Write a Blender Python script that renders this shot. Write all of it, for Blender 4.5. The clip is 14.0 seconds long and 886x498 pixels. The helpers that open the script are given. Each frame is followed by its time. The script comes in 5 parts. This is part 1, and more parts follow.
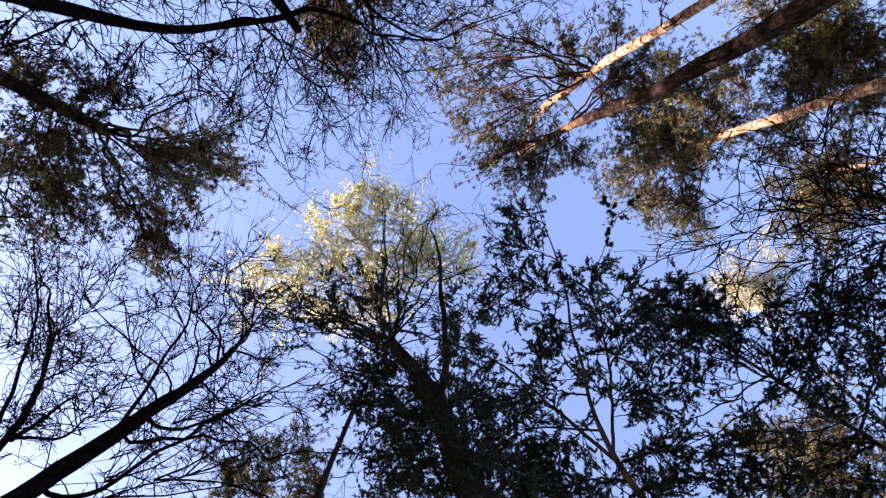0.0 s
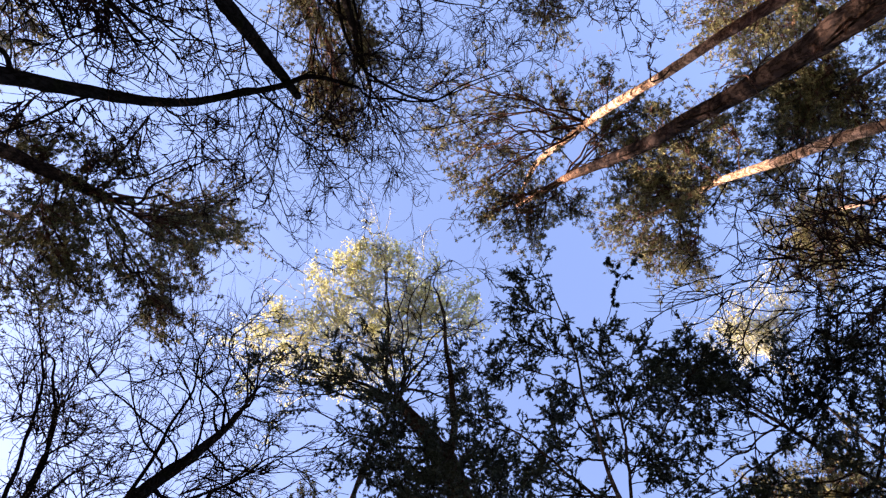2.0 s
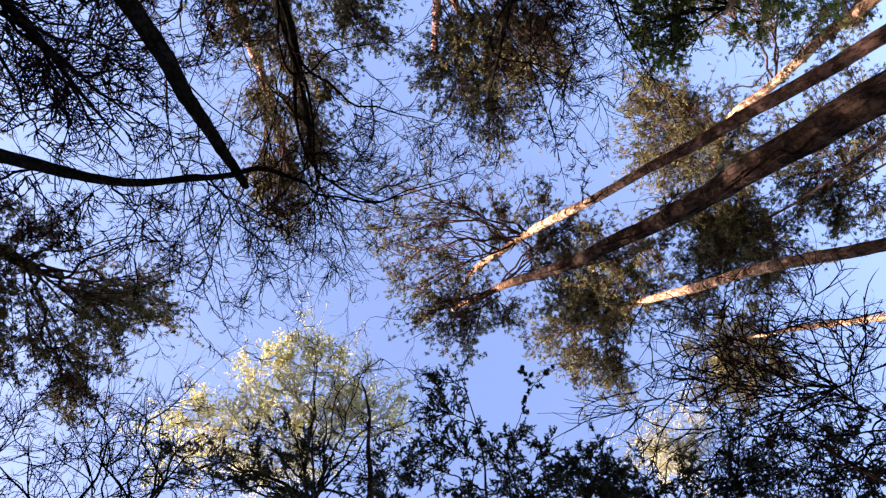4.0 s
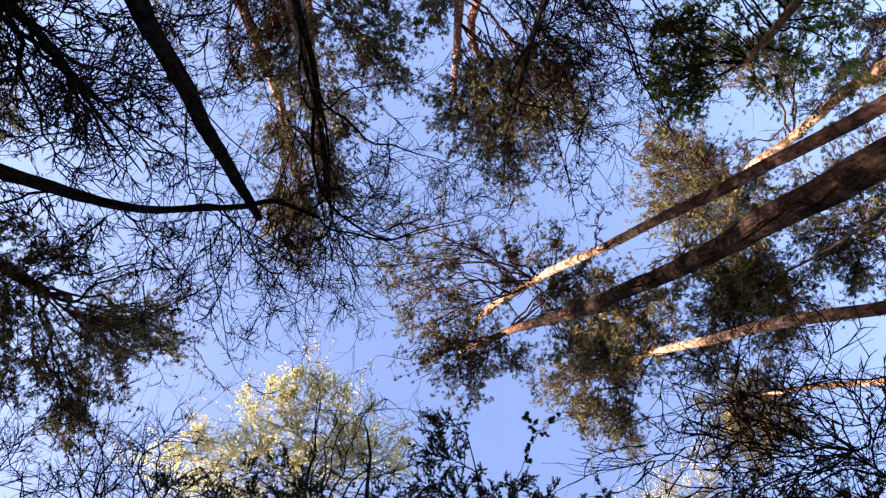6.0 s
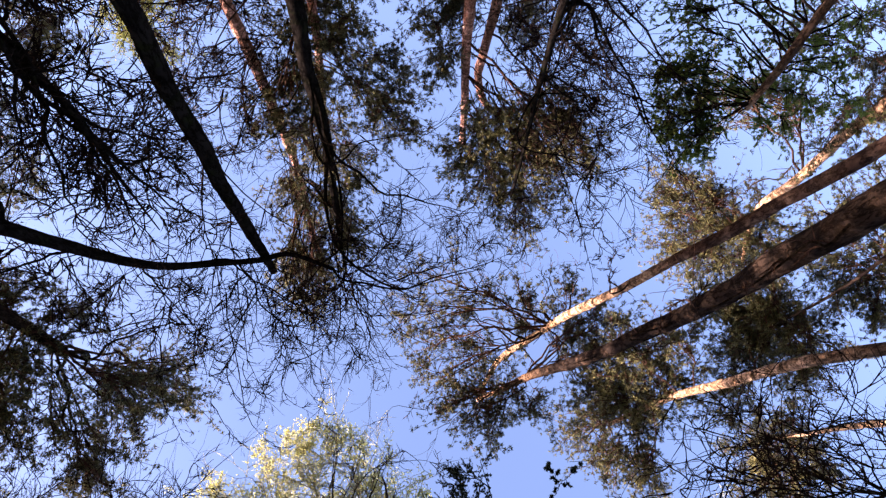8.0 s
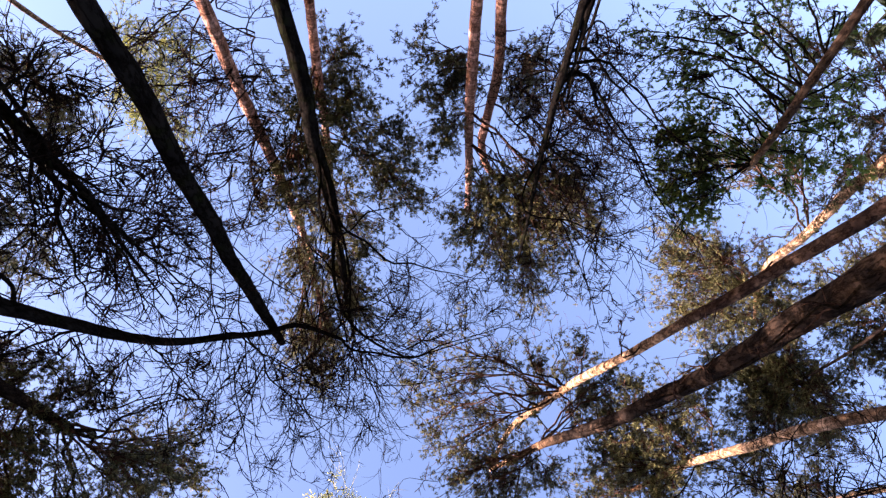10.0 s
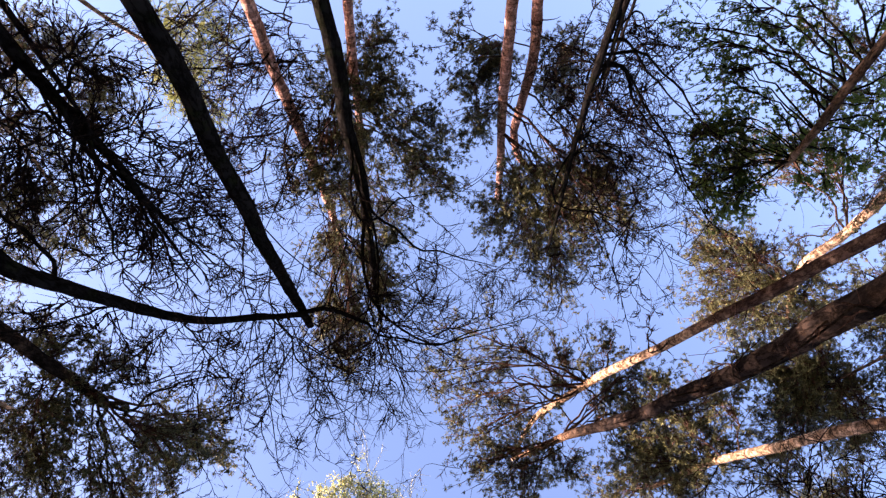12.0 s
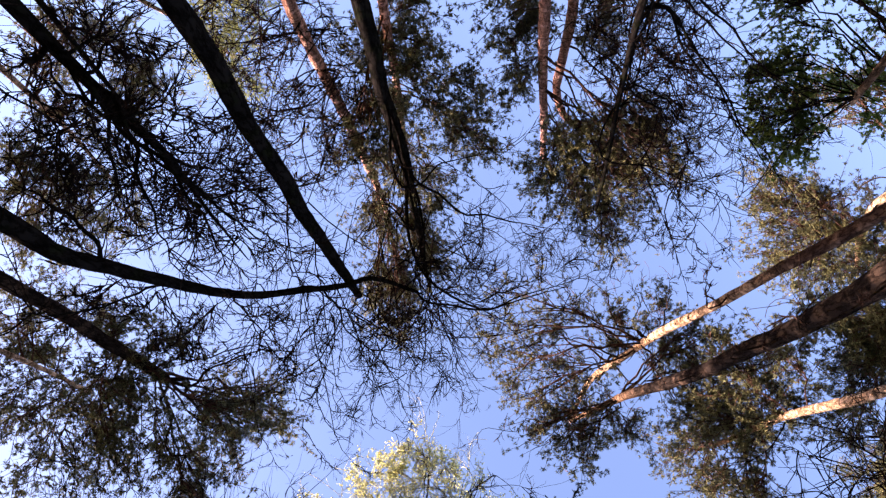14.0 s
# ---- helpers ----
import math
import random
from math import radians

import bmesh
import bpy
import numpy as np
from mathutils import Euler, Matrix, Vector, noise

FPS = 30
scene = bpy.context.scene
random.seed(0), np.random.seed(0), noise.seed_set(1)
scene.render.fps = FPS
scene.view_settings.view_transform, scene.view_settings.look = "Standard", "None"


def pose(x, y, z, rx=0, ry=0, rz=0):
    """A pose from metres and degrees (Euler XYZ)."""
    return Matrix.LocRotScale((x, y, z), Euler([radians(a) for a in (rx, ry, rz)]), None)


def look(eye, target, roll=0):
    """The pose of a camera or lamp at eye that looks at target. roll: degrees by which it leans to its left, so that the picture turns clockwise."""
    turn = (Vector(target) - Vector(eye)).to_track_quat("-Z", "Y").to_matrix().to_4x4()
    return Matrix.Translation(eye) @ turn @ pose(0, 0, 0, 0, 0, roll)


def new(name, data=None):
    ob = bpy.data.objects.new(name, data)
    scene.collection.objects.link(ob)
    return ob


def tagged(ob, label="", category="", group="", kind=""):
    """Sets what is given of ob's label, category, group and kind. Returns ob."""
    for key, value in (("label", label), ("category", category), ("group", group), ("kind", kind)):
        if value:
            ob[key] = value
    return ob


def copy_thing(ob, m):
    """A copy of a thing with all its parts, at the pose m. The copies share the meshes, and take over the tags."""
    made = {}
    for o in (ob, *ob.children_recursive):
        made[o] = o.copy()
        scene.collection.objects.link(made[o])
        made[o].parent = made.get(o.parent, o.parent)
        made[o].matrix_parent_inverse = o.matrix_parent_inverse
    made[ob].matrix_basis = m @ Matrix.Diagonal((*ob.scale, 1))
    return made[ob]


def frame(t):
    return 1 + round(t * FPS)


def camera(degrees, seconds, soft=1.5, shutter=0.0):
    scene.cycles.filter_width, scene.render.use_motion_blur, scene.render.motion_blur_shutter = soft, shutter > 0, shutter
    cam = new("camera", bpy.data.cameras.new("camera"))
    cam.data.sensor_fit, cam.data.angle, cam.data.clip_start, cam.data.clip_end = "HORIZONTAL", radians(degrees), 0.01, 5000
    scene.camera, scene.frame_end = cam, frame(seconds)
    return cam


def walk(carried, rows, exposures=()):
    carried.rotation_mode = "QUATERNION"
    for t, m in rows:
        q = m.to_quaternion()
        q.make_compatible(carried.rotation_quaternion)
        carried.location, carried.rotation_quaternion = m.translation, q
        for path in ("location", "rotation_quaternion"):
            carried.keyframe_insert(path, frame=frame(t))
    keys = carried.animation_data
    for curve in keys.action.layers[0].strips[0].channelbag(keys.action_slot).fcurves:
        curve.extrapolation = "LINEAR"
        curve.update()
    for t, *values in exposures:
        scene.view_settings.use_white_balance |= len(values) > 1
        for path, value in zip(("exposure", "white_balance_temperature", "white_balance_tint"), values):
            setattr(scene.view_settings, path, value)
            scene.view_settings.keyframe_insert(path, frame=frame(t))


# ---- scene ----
# ---- camera and walk ----
cam = camera(67.52, 14.0, soft=1.3)
PATH = [
    (0, pose(0.026, -0.152, 1.921, 178.84, 1.30, -177.34)),
    (0.5, pose(0.056, -0.108, 1.883, 181.66, 0.99, -174.11)),
    (1, pose(0.122, -0.058, 1.949, 181.15, -1.89, -177.32)),
    (1.5, pose(0.066, -0.005, 1.899, 183.18, 0.24, -173.19)),
    (2, pose(0.083, -0.021, 1.821, 183.25, 1.28, -175.28)),
    (2.5, pose(0.110, -0.087, 1.649, 183.56, 3.88, -175.90)),
    (3, pose(0.042, -0.075, 1.588, 186.38, 2.27, -181.17)),
    (3.5, pose(0.005, -0.052, 1.496, 186.35, 7.19, -182.00)),
    (4, pose(0.002, -0.046, 1.463, 191.60, 7.01, -179.14)),
    (4.2, pose(0.021, -0.049, 1.439, 192.01, 7.76, -179.74)),
    (6.3, pose(-0.056, -0.051, 1.589, 195.03, 6.46, -181.81)),
    (6.5, pose(-0.042, -0.079, 1.548, 194.82, 6.62, -181.25)),
    (7, pose(-0.001, -0.082, 1.558, 194.64, 5.33, -182.41)),
    (7.5, pose(-0.028, -0.068, 1.525, 197.11, 5.26, -181.76)),
    (8, pose(-0.018, -0.037, 1.510, 199.02, 5.07, -180.58)),
    (8.5, pose(-0.029, -0.038, 1.507, 200.18, 5.34, -180.25)),
    (9, pose(-0.015, 0.000, 1.497, 202.57, 4.78, -180.06)),
    (9.2, pose(0.003, 0.029, 1.492, 204.42, 4.29, -179.40)),
    (11.5, pose(-0.038, 0.063, 1.412, 204.57, 3.71, -180.13)),
    (12, pose(-0.011, 0.032, 1.423, 203.41, 2.38, -182.12)),
    (12.5, pose(-0.023, 0.042, 1.435, 203.30, 1.07, -182.34)),
    (13, pose(-0.038, 0.032, 1.501, 201.79, -2.19, -181.37)),
    (13.5, pose(-0.095, 0.056, 1.599, 198.57, -1.47, -181.59)),
    (14, pose(-0.141, 0.094, 1.696, 200.53, -2.78, -181.04)),
]
walk(cam, PATH, exposures=[(0.0, 2.09, 5900, 36), (14.0, 2.09, 5900, 36)])

# ---- daylight: clear sky and a low sun ----
SUN_ELEVATION, SUN_AZIMUTH = 13.0, -14.0   # degrees; azimuth counted from +x towards +y
world = bpy.data.worlds.new("sky")
scene.world = world
world.use_nodes = True
wn, wl = world.node_tree.nodes, world.node_tree.links
sky = wn.new("ShaderNodeTexSky")
sky.sky_type = "NISHITA"
sky.sun_disc = False
sky.sun_elevation = radians(SUN_ELEVATION)
sky.sun_rotation = radians(90 - SUN_AZIMUTH)
sky.air_density, sky.dust_density, sky.ozone_density = 1.0, 1.4, 0.65
wn["Background"].inputs["Strength"].default_value = 0.15
wl.new(sky.outputs["Color"], wn["Background"].inputs["Color"])

sun_data = bpy.data.lights.new("sun", "SUN")
sun_data.energy, sun_data.angle, sun_data.color = 5.0, radians(0.5), (1.0, 0.83, 0.61)
sun = new("sun", sun_data)
ca, sa = math.cos(radians(SUN_ELEVATION)), math.sin(radians(SUN_ELEVATION))
sun.matrix_basis = look((60 * ca * math.cos(radians(SUN_AZIMUTH)), 60 * ca * math.sin(radians(SUN_AZIMUTH)), 60 * sa), (0, 0, 0))


# ---- materials ----
def material(name):
    m = bpy.data.materials.new(name)
    m.use_nodes = True
    return m, m.node_tree.nodes, m.node_tree.links, m.node_tree.nodes["Principled BSDF"]


def ramp(nodes, stops):
    r = nodes.new("ShaderNodeValToRGB")
    while len(r.color_ramp.elements) < len(stops):
        r.color_ramp.elements.new(0.5)
    for e, (at, c) in zip(r.color_ramp.elements, stops):
        e.position, e.color = at, (*c, 1)
    return r


def noise_node(nodes, links, vector, scale, detail=5, rough=0.6):
    n = nodes.new("ShaderNodeTexNoise")
    n.inputs["Scale"].default_value, n.inputs["Detail"].default_value, n.inputs["Roughness"].default_value = scale, detail, rough
    links.new(vector, n.inputs["Vector"])
    return n


def mixed(nodes, links, fac, a, b, kind="MIX"):
    m = nodes.new("ShaderNodeMix")
    m.data_type, m.blend_type = "RGBA", kind
    for value, slot in ((fac, m.inputs[0]), (a, m.inputs[6]), (b, m.inputs[7])):
        if isinstance(value, (int, float)):
            slot.default_value = value
        elif isinstance(value, tuple):
            slot.default_value = (*value, 1)
        else:
            links.new(value, slot)
    return m.outputs[2]


def bark(name, dark, light, upper=None, moss=None, lo=11.0, hi=17.0):
    """Plated bark; upper: the colour of the thin flaking bark high on a pine's stem."""
    m, n, l, b = material(name)
    pos = n.new("ShaderNodeNewGeometry").outputs["Position"]
    sq = n.new("ShaderNodeVectorMath")
    sq.operation = "MULTIPLY"
    sq.inputs[1].default_value = (1, 1, 0.35)
    l.new(pos, sq.inputs[0])
    plates = n.new("ShaderNodeTexVoronoi")
    plates.feature = "DISTANCE_TO_EDGE"
    plates.inputs["Scale"].default_value = 8
    warp = noise_node(n, l, sq.outputs[0], 7, 6, 0.7)
    wv = n.new("ShaderNodeVectorMath")
    wv.operation = "MULTIPLY_ADD"
    wv.inputs[1].default_value = (0.35, 0.35, 0.35)
    l.new(warp.outputs["Color"], wv.inputs[0])
    l.new(sq.outputs[0], wv.inputs[2])
    l.new(wv.outputs[0], plates.inputs["Vector"])
    worn = n.new("ShaderNodeMath")
    worn.operation = "MULTIPLY_ADD"
    worn.inputs[1].default_value = 0.5
    l.new(noise_node(n, l, sq.outputs[0], 16, 6, 0.7).outputs["Fac"], worn.inputs[0])
    l.new(plates.outputs["Distance"], worn.inputs[2])
    crack = ramp(n, [(0.22, (0.2, 0.2, 0.2)), (0.44, (1.15, 1.15, 1.15))])
    l.new(worn.outputs[0], crack.inputs[0])
    broad = noise_node(n, l, pos, 2.2, 6)
    tone = ramp(n, [(0.3, dark), (0.7, light)])
    l.new(broad.outputs["Fac"], tone.inputs[0])
    colour = tone.outputs["Color"]
    if upper:
        z = n.new("ShaderNodeSeparateXYZ")
        l.new(pos, z.inputs[0])
        rise = n.new("ShaderNodeMapRange")
        rise.inputs["From Min"].default_value, rise.inputs["From Max"].default_value = lo, hi
        l.new(z.outputs["Z"], rise.inputs["Value"])
        patch = n.new("ShaderNodeMath")
        patch.operation = "MULTIPLY_ADD"
        patch.inputs[1].default_value, patch.inputs[2].default_value = 0.9, -0.45
        l.new(broad.outputs["Fac"], patch.inputs[0])
        add = n.new("ShaderNodeMath")
        add.operation, add.use_clamp = "ADD", True
        l.new(rise.outputs[0], add.inputs[0])
        l.new(patch.outputs[0], add.inputs[1])
        thin = n.new("ShaderNodeVectorMath")
        thin.operation = "MULTIPLY"
        thin.inputs[1].default_value = (0.5, 0.5, 1.6)
        l.new(pos, thin.inputs[0])
        flake = ramp(n, [(0.37, tuple(c * 0.16 for c in upper)), (0.45, upper), (0.5, tuple(c * 0.4 for c in upper)), (0.56, tuple(min(1, c * 1.25 + 0.07) for c in upper))])
        l.new(noise_node(n, l, thin.outputs[0], 3.6, 6, 0.65).outputs["Fac"], flake.inputs[0])
        colour = mixed(n, l, add.outputs[0], colour, flake.outputs["Color"])
    if moss:
        grow = ramp(n, [(0.52, (0, 0, 0)), (0.66, (1, 1, 1))])
        l.new(noise_node(n, l, pos, 3.1, 5).outputs["Fac"], grow.inputs[0])
        colour = mixed(n, l, grow.outputs["Color"], colour, moss)
    colour = mixed(n, l, 0.88, colour, crack.outputs["Color"], "MULTIPLY")
    l.new(colour, b.inputs["Base Color"])
    b.inputs["Roughness"].default_value = 0.9
    b.inputs["Specular IOR Level"].default_value = 0.0
    bump = n.new("ShaderNodeBump")
    bump.inputs["Strength"].default_value, bump.inputs["Distance"].default_value = 0.7, 0.02
    l.new(crack.outputs["Color"], bump.inputs["Height"])
    l.new(bump.outputs[0], b.inputs["Normal"])
    return m


def leaf_stuff(name, colours, rough=0.5, through_light=0.25):
    """Needles and leaves: colour varied from blade to blade and from bough to bough; some light passes through."""
    m, n, l, b = material(name)
    g = n.new("ShaderNodeNewGeometry")
    tone = ramp(n, [(i / max(1, len(colours) - 1), c) for i, c in enumerate(colours)])
    wide = noise_node(n, l, g.outputs["Position"], 0.9, 3)
    s = n.new("ShaderNodeMath")
    s.operation = "MULTIPLY_ADD"
    s.inputs[1].default_value = 0.6
    l.new(g.outputs["Random Per Island"], s.inputs[0])
    sc = n.new("ShaderNodeMath")
    sc.operation = "MULTIPLY_ADD"
    sc.inputs[1].default_value, sc.inputs[2].default_value = 1.4, -0.5
    l.new(wide.outputs["Fac"], sc.inputs[0])
    l.new(sc.outputs[0], s.inputs[2])
    l.new(s.outputs[0], tone.inputs[0])
    l.new(tone.outputs["Color"], b.inputs["Base Color"])
    b.inputs["Roughness"].default_value = rough
    b.inputs["Specular IOR Level"].default_value = 0.1
    t = n.new("ShaderNodeBsdfTranslucent")
    l.new(tone.outputs["Color"], t.inputs["Color"])
    mix = n.new("ShaderNodeMixShader")
    mix.inputs[0].default_value = through_light
    l.new(b.outputs[0], mix.inputs[1])
    l.new(t.outputs[0], mix.inputs[2])
    l.new(mix.outputs[0], n["Material Output"].inputs["Surface"])
    return m


PINE_BARK = bark("pine_bark", (0.026, 0.018, 0.014), (0.085, 0.056, 0.038), upper=(0.56, 0.34, 0.19), lo=13.0, hi=18.0)
# Darker copy of pine_bark: the shade on these trunks is put into the colour.
SHADED_PINE_BARK = bark("shaded_pine_bark", (0.011, 0.008, 0.007), (0.042, 0.03, 0.023), upper=(0.5, 0.28, 0.15), lo=20.5, hi=25.0)
# Flaking orange starts where sunlight does; the stem's shade is painted dark below.
HALF_LIT_PINE_BARK = bark("half_lit_pine_bark", (0.024, 0.015, 0.012), (0.075, 0.046, 0.034), upper=(0.56, 0.34, 0.19), lo=15.0, hi=20.0)
RED_PINE_BARK = bark("red_pine_bark", (0.03, 0.018, 0.014), (0.1, 0.055, 0.038), upper=(0.5, 0.25, 0.17), lo=7.0, hi=12.0)
PINE_LIMB = bark("pine_limb_bark", (0.042, 0.026, 0.02), (0.15, 0.082, 0.055))
# Mossy bark, blacker than real: shade on the bare trees is coloured in.
SHADED_BARK = bark("shaded_bark", (0.006, 0.005, 0.0047), (0.017, 0.0145, 0.0125), moss=(0.011, 0.012, 0.006))
SPRUCE_BARK = bark("spruce_bark", (0.018, 0.013, 0.01), (0.06, 0.043, 0.03))
TWIG = bark("twig_bark", (0.012, 0.009, 0.008), (0.034, 0.024, 0.02))
# Birch twigs and limbs: sunlight on them is painted as a pale colour.
SUNLIT_TWIG = bark("sunlit_twig_bark", (0.34, 0.33, 0.2), (0.68, 0.67, 0.46))
PINE_NEEDLES = leaf_stuff("pine_needles", [(0.017, 0.019, 0.012), (0.09, 0.09, 0.037), (0.34, 0.31, 0.12)], through_light=0.2)
SPRUCE_NEEDLES = leaf_stuff("spruce_needles", [(0.021, 0.029, 0.02), (0.047, 0.06, 0.032)], through_light=0.1)
GREEN_LEAVES = leaf_stuff("green_leaves", [(0.07, 0.11, 0.02), (0.15, 0.21, 0.04), (0.28, 0.34, 0.08)], through_light=0.6)
# Yellow-green, brightened to stand in for sun that doesn't reach this tree.
SUNLIT_LIME_LEAVES = leaf_stuff("sunlit_lime_leaves", [(0.15, 0.17, 0.03), (0.3, 0.31, 0.08), (0.5, 0.46, 0.14)], through_light=0.4)
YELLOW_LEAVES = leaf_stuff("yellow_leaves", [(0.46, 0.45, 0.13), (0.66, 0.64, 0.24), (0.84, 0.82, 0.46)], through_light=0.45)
DRY_LEAVES = leaf_stuff("dry_leaves", [(0.07, 0.05, 0.03), (0.16, 0.11, 0.05)], through_light=0.25)


def litter():
    m, n, l, b = material("forest_litter")
    pos = n.new("ShaderNodeNewGeometry").outputs["Position"]
    a = ramp(n, [(0.3, (0.03, 0.02, 0.012)), (0.5, (0.085, 0.055, 0.03)), (0.7, (0.05, 0.055, 0.022))])
    l.new(noise_node(n, l, pos, 0.8, 8, 0.7).outputs["Fac"], a.inputs[0])
    fine = ramp(n, [(0.35, (0.45, 0.45, 0.45)), (0.65, (1, 1, 1))])
    l.new(noise_node(n, l, pos, 24, 5).outputs["Fac"], fine.inputs[0])
    l.new(mixed(n, l, 0.8, a.outputs["Color"], fine.outputs["Color"], "MULTIPLY"), b.inputs["Base Color"])
    b.inputs["Roughness"].default_value = 0.95
    bump = n.new("ShaderNodeBump")
    bump.inputs["Distance"].default_value = 0.05
    l.new(fine.outputs["Color"], bump.inputs["Height"])
    l.new(bump.outputs[0], b.inputs["Normal"])
    return m


LITTER = litter()


# ---- geometry helpers ----
class Geo:
    """Triangles gathered from batches of tubes, needles and leaves."""

    def __init__(self):
        self.v, self.f, self.n = [], [], 0

    def add(self, v, f):
        v = np.asarray(v, float).reshape(-1, 3)
        self.v.append(v)
        self.f.append(np.asarray(f, np.int64).reshape(-1, 3) + self.n)
        self.n += len(v)

    def tubes(self, pts, radii, sides=3, rough=None):
        """pts (N, K, 3), radii (N, K): closed-ended tapered tubes along the lines."""
        N, K = pts.shape[:2]
        if N == 0:
            return
        tan = np.gradient(pts, axis=1)
        tan /= np.linalg.norm(tan, axis=2, keepdims=True) + 1e-9
        way = pts[:, -1] - pts[:, 0]
        ref = np.eye(3)[np.argmin(np.abs(way), axis=1)][:, None, :]
        u = np.cross(tan, ref)
        u /= np.linalg.norm(u, axis=2, keepdims=True) + 1e-9
        w = np.cross(tan, u)
        a = np.arange(sides) * 2 * np.pi / sides
        r = radii[:, :, None, None]
        if rough is not None:
            r = r * rough[..., None]
        v = pts[:, :, None] + r * (u[:, :, None] * np.cos(a)[:, None] + w[:, :, None] * np.sin(a)[:, None])
        k, s = np.meshgrid(np.arange(K - 1), np.arange(sides), indexing="ij")
        p, q = k * sides + s, k * sides + (s + 1) % sides
        f = np.stack([np.stack([p, q, q + sides], -1), np.stack([p, q + sides, p + sides], -1)], 2).reshape(-1, 3)
        ends = [[(K - 1) * sides, (K - 1) * sides + i, (K - 1) * sides + i + 1] for i in range(1, sides - 1)]
        f = np.concatenate([f, np.array(ends)])
        self.add(v, (f[None] + (np.arange(N) * K * sides)[:, None, None]))

    def slivers(self, pts, width, rng):
        """The finest twigs: flat strips along the lines (N, K, 3) that run out to a point."""
        N, K = pts.shape[:2]
        side = unit(np.cross(pts[:, -1] - pts[:, 0], rng.normal(size=(N, 3))))[:, None]
        h = side * (np.asarray(width).reshape(-1, 1, 1) / 2) * np.linspace(1, 0.6, K - 1)[:, None]
        v = np.concatenate([pts[:, :-1] - h, pts[:, :-1] + h, pts[:, -1:]], 1)
        k = np.arange(K - 2)
        f = np.concatenate([np.stack([k, k + K - 1, k + K], 1), np.stack([k, k + K, k + 1], 1), [[K - 2, 2 * K - 3, 2 * K - 2]]])
        self.add(v, f[None] + (np.arange(N) * (2 * K - 1))[:, None, None])

    def blades(self, base, way, length, width, rng):
        """Thin pointed needles."""
        N = len(base)
        side = np.cross(way, rng.normal(size=(N, 3)))
        side /= np.linalg.norm(side, axis=1, keepdims=True) + 1e-9
        h = side * (np.asarray(width) / 2).reshape(-1, 1)
        tip = base + way * np.asarray(length).reshape(-1, 1)
        self.add(np.stack([base - h, base + h, tip], 1), np.arange(3 * N).reshape(N, 3))

    def leaves(self, base, way, size, rng):
        """Small folded leaves, four corners each."""
        N = len(base)
        side = np.cross(way, rng.normal(size=(N, 3)))
        side /= np.linalg.norm(side, axis=1, keepdims=True) + 1e-9
        up = np.cross(side, way)
        s = np.asarray(size).reshape(-1, 1)
        mid = base + way * s * 0.45
        v = np.stack([base, mid + side * s * 0.32 + up * s * 0.1, base + way * s, mid - side * s * 0.32 + up * s * 0.1], 1)
        i = np.arange(N)[:, None] * 4
        self.add(v, np.concatenate([i + [0, 1, 2], i + [0, 2, 3]], 1).reshape(-1, 3))

    def mesh(self, name):
        v, f = np.concatenate(self.v), np.concatenate(self.f)
        me = bpy.data.meshes.new(name)
        me.vertices.add(len(v))
        me.vertices.foreach_set("co", v.ravel())
        me.loops.add(len(f) * 3)
        me.loops.foreach_set("vertex_index", f.ravel().astype(np.int32))
        me.polygons.add(len(f))
        me.polygons.foreach_set("loop_start", np.arange(0, len(f) * 3, 3, dtype=np.int32))
        me.update(calc_edges=True)
        me.polygons.foreach_set("use_smooth", np.ones(len(f), bool))
        return me


def part(name, geo, mat, parent, label="", kind=""):
    if geo.n == 0:
        return None
    me = geo.mesh(name)
    me.materials.append(mat)
    ob = new(name, me)
    ob.parent = parent
    ob.matrix_parent_inverse = parent.matrix_basis.inverted()
    return tagged(ob, label, kind=kind)


def unit(v):
    return v / (np.linalg.norm(v, axis=-1, keepdims=True) + 1e-9)


def spline(points, steps):
    """A smooth line through the points, evenly stepped."""
    p = np.asarray(points, float)
    h = np.maximum(np.linalg.norm(np.diff(p, axis=0), axis=1), 1e-4)[:, None]
    v = np.diff(p, axis=0) / h
    m = np.vstack([v[:1], (v[:-1] * h[1:] + v[1:] * h[:-1]) / (h[1:] + h[:-1]), v[-1:]])
    t = np.linspace(0, 1, 12, endpoint=False)[:, None]
    out = []
    for i in range(len(p) - 1):
        out.append((2 * t ** 3 - 3 * t ** 2 + 1) * p[i] + (t ** 3 - 2 * t ** 2 + t) * h[i] * m[i] + (3 * t ** 2 - 2 * t ** 3) * p[i + 1] + (t ** 3 - t ** 2) * h[i] * m[i + 1])
    q = np.vstack(out + [p[-1:]])
    s = np.concatenate([[0], np.cumsum(np.linalg.norm(np.diff(q, axis=0), axis=1))])
    at = np.linspace(0, s[-1], steps)
    return np.stack([np.interp(at, s, q[:, k]) for k in range(3)], 1)


def grow(start, way, length, rng, steps=5, wander=0.25, lift=0.0):
    """Arching, crooked shoots: lines (N, steps, 3) from start along way, that wander and bend up (lift > 0) or droop."""
    N = len(start)
    d, p = unit(way), start.copy()
    seg = np.asarray(length).reshape(-1, 1) / (steps - 1)
    out = [p]
    bend = rng.normal(size=(N, 3)) * wander * 0.7 + np.array([0, 0, lift])
    for _ in range(steps - 1):
        d = unit(d + rng.normal(size=(N, 3)) * wander * 0.65 + bend)
        p = p + d * seg
        out.append(p)
    return np.stack(out, 1)


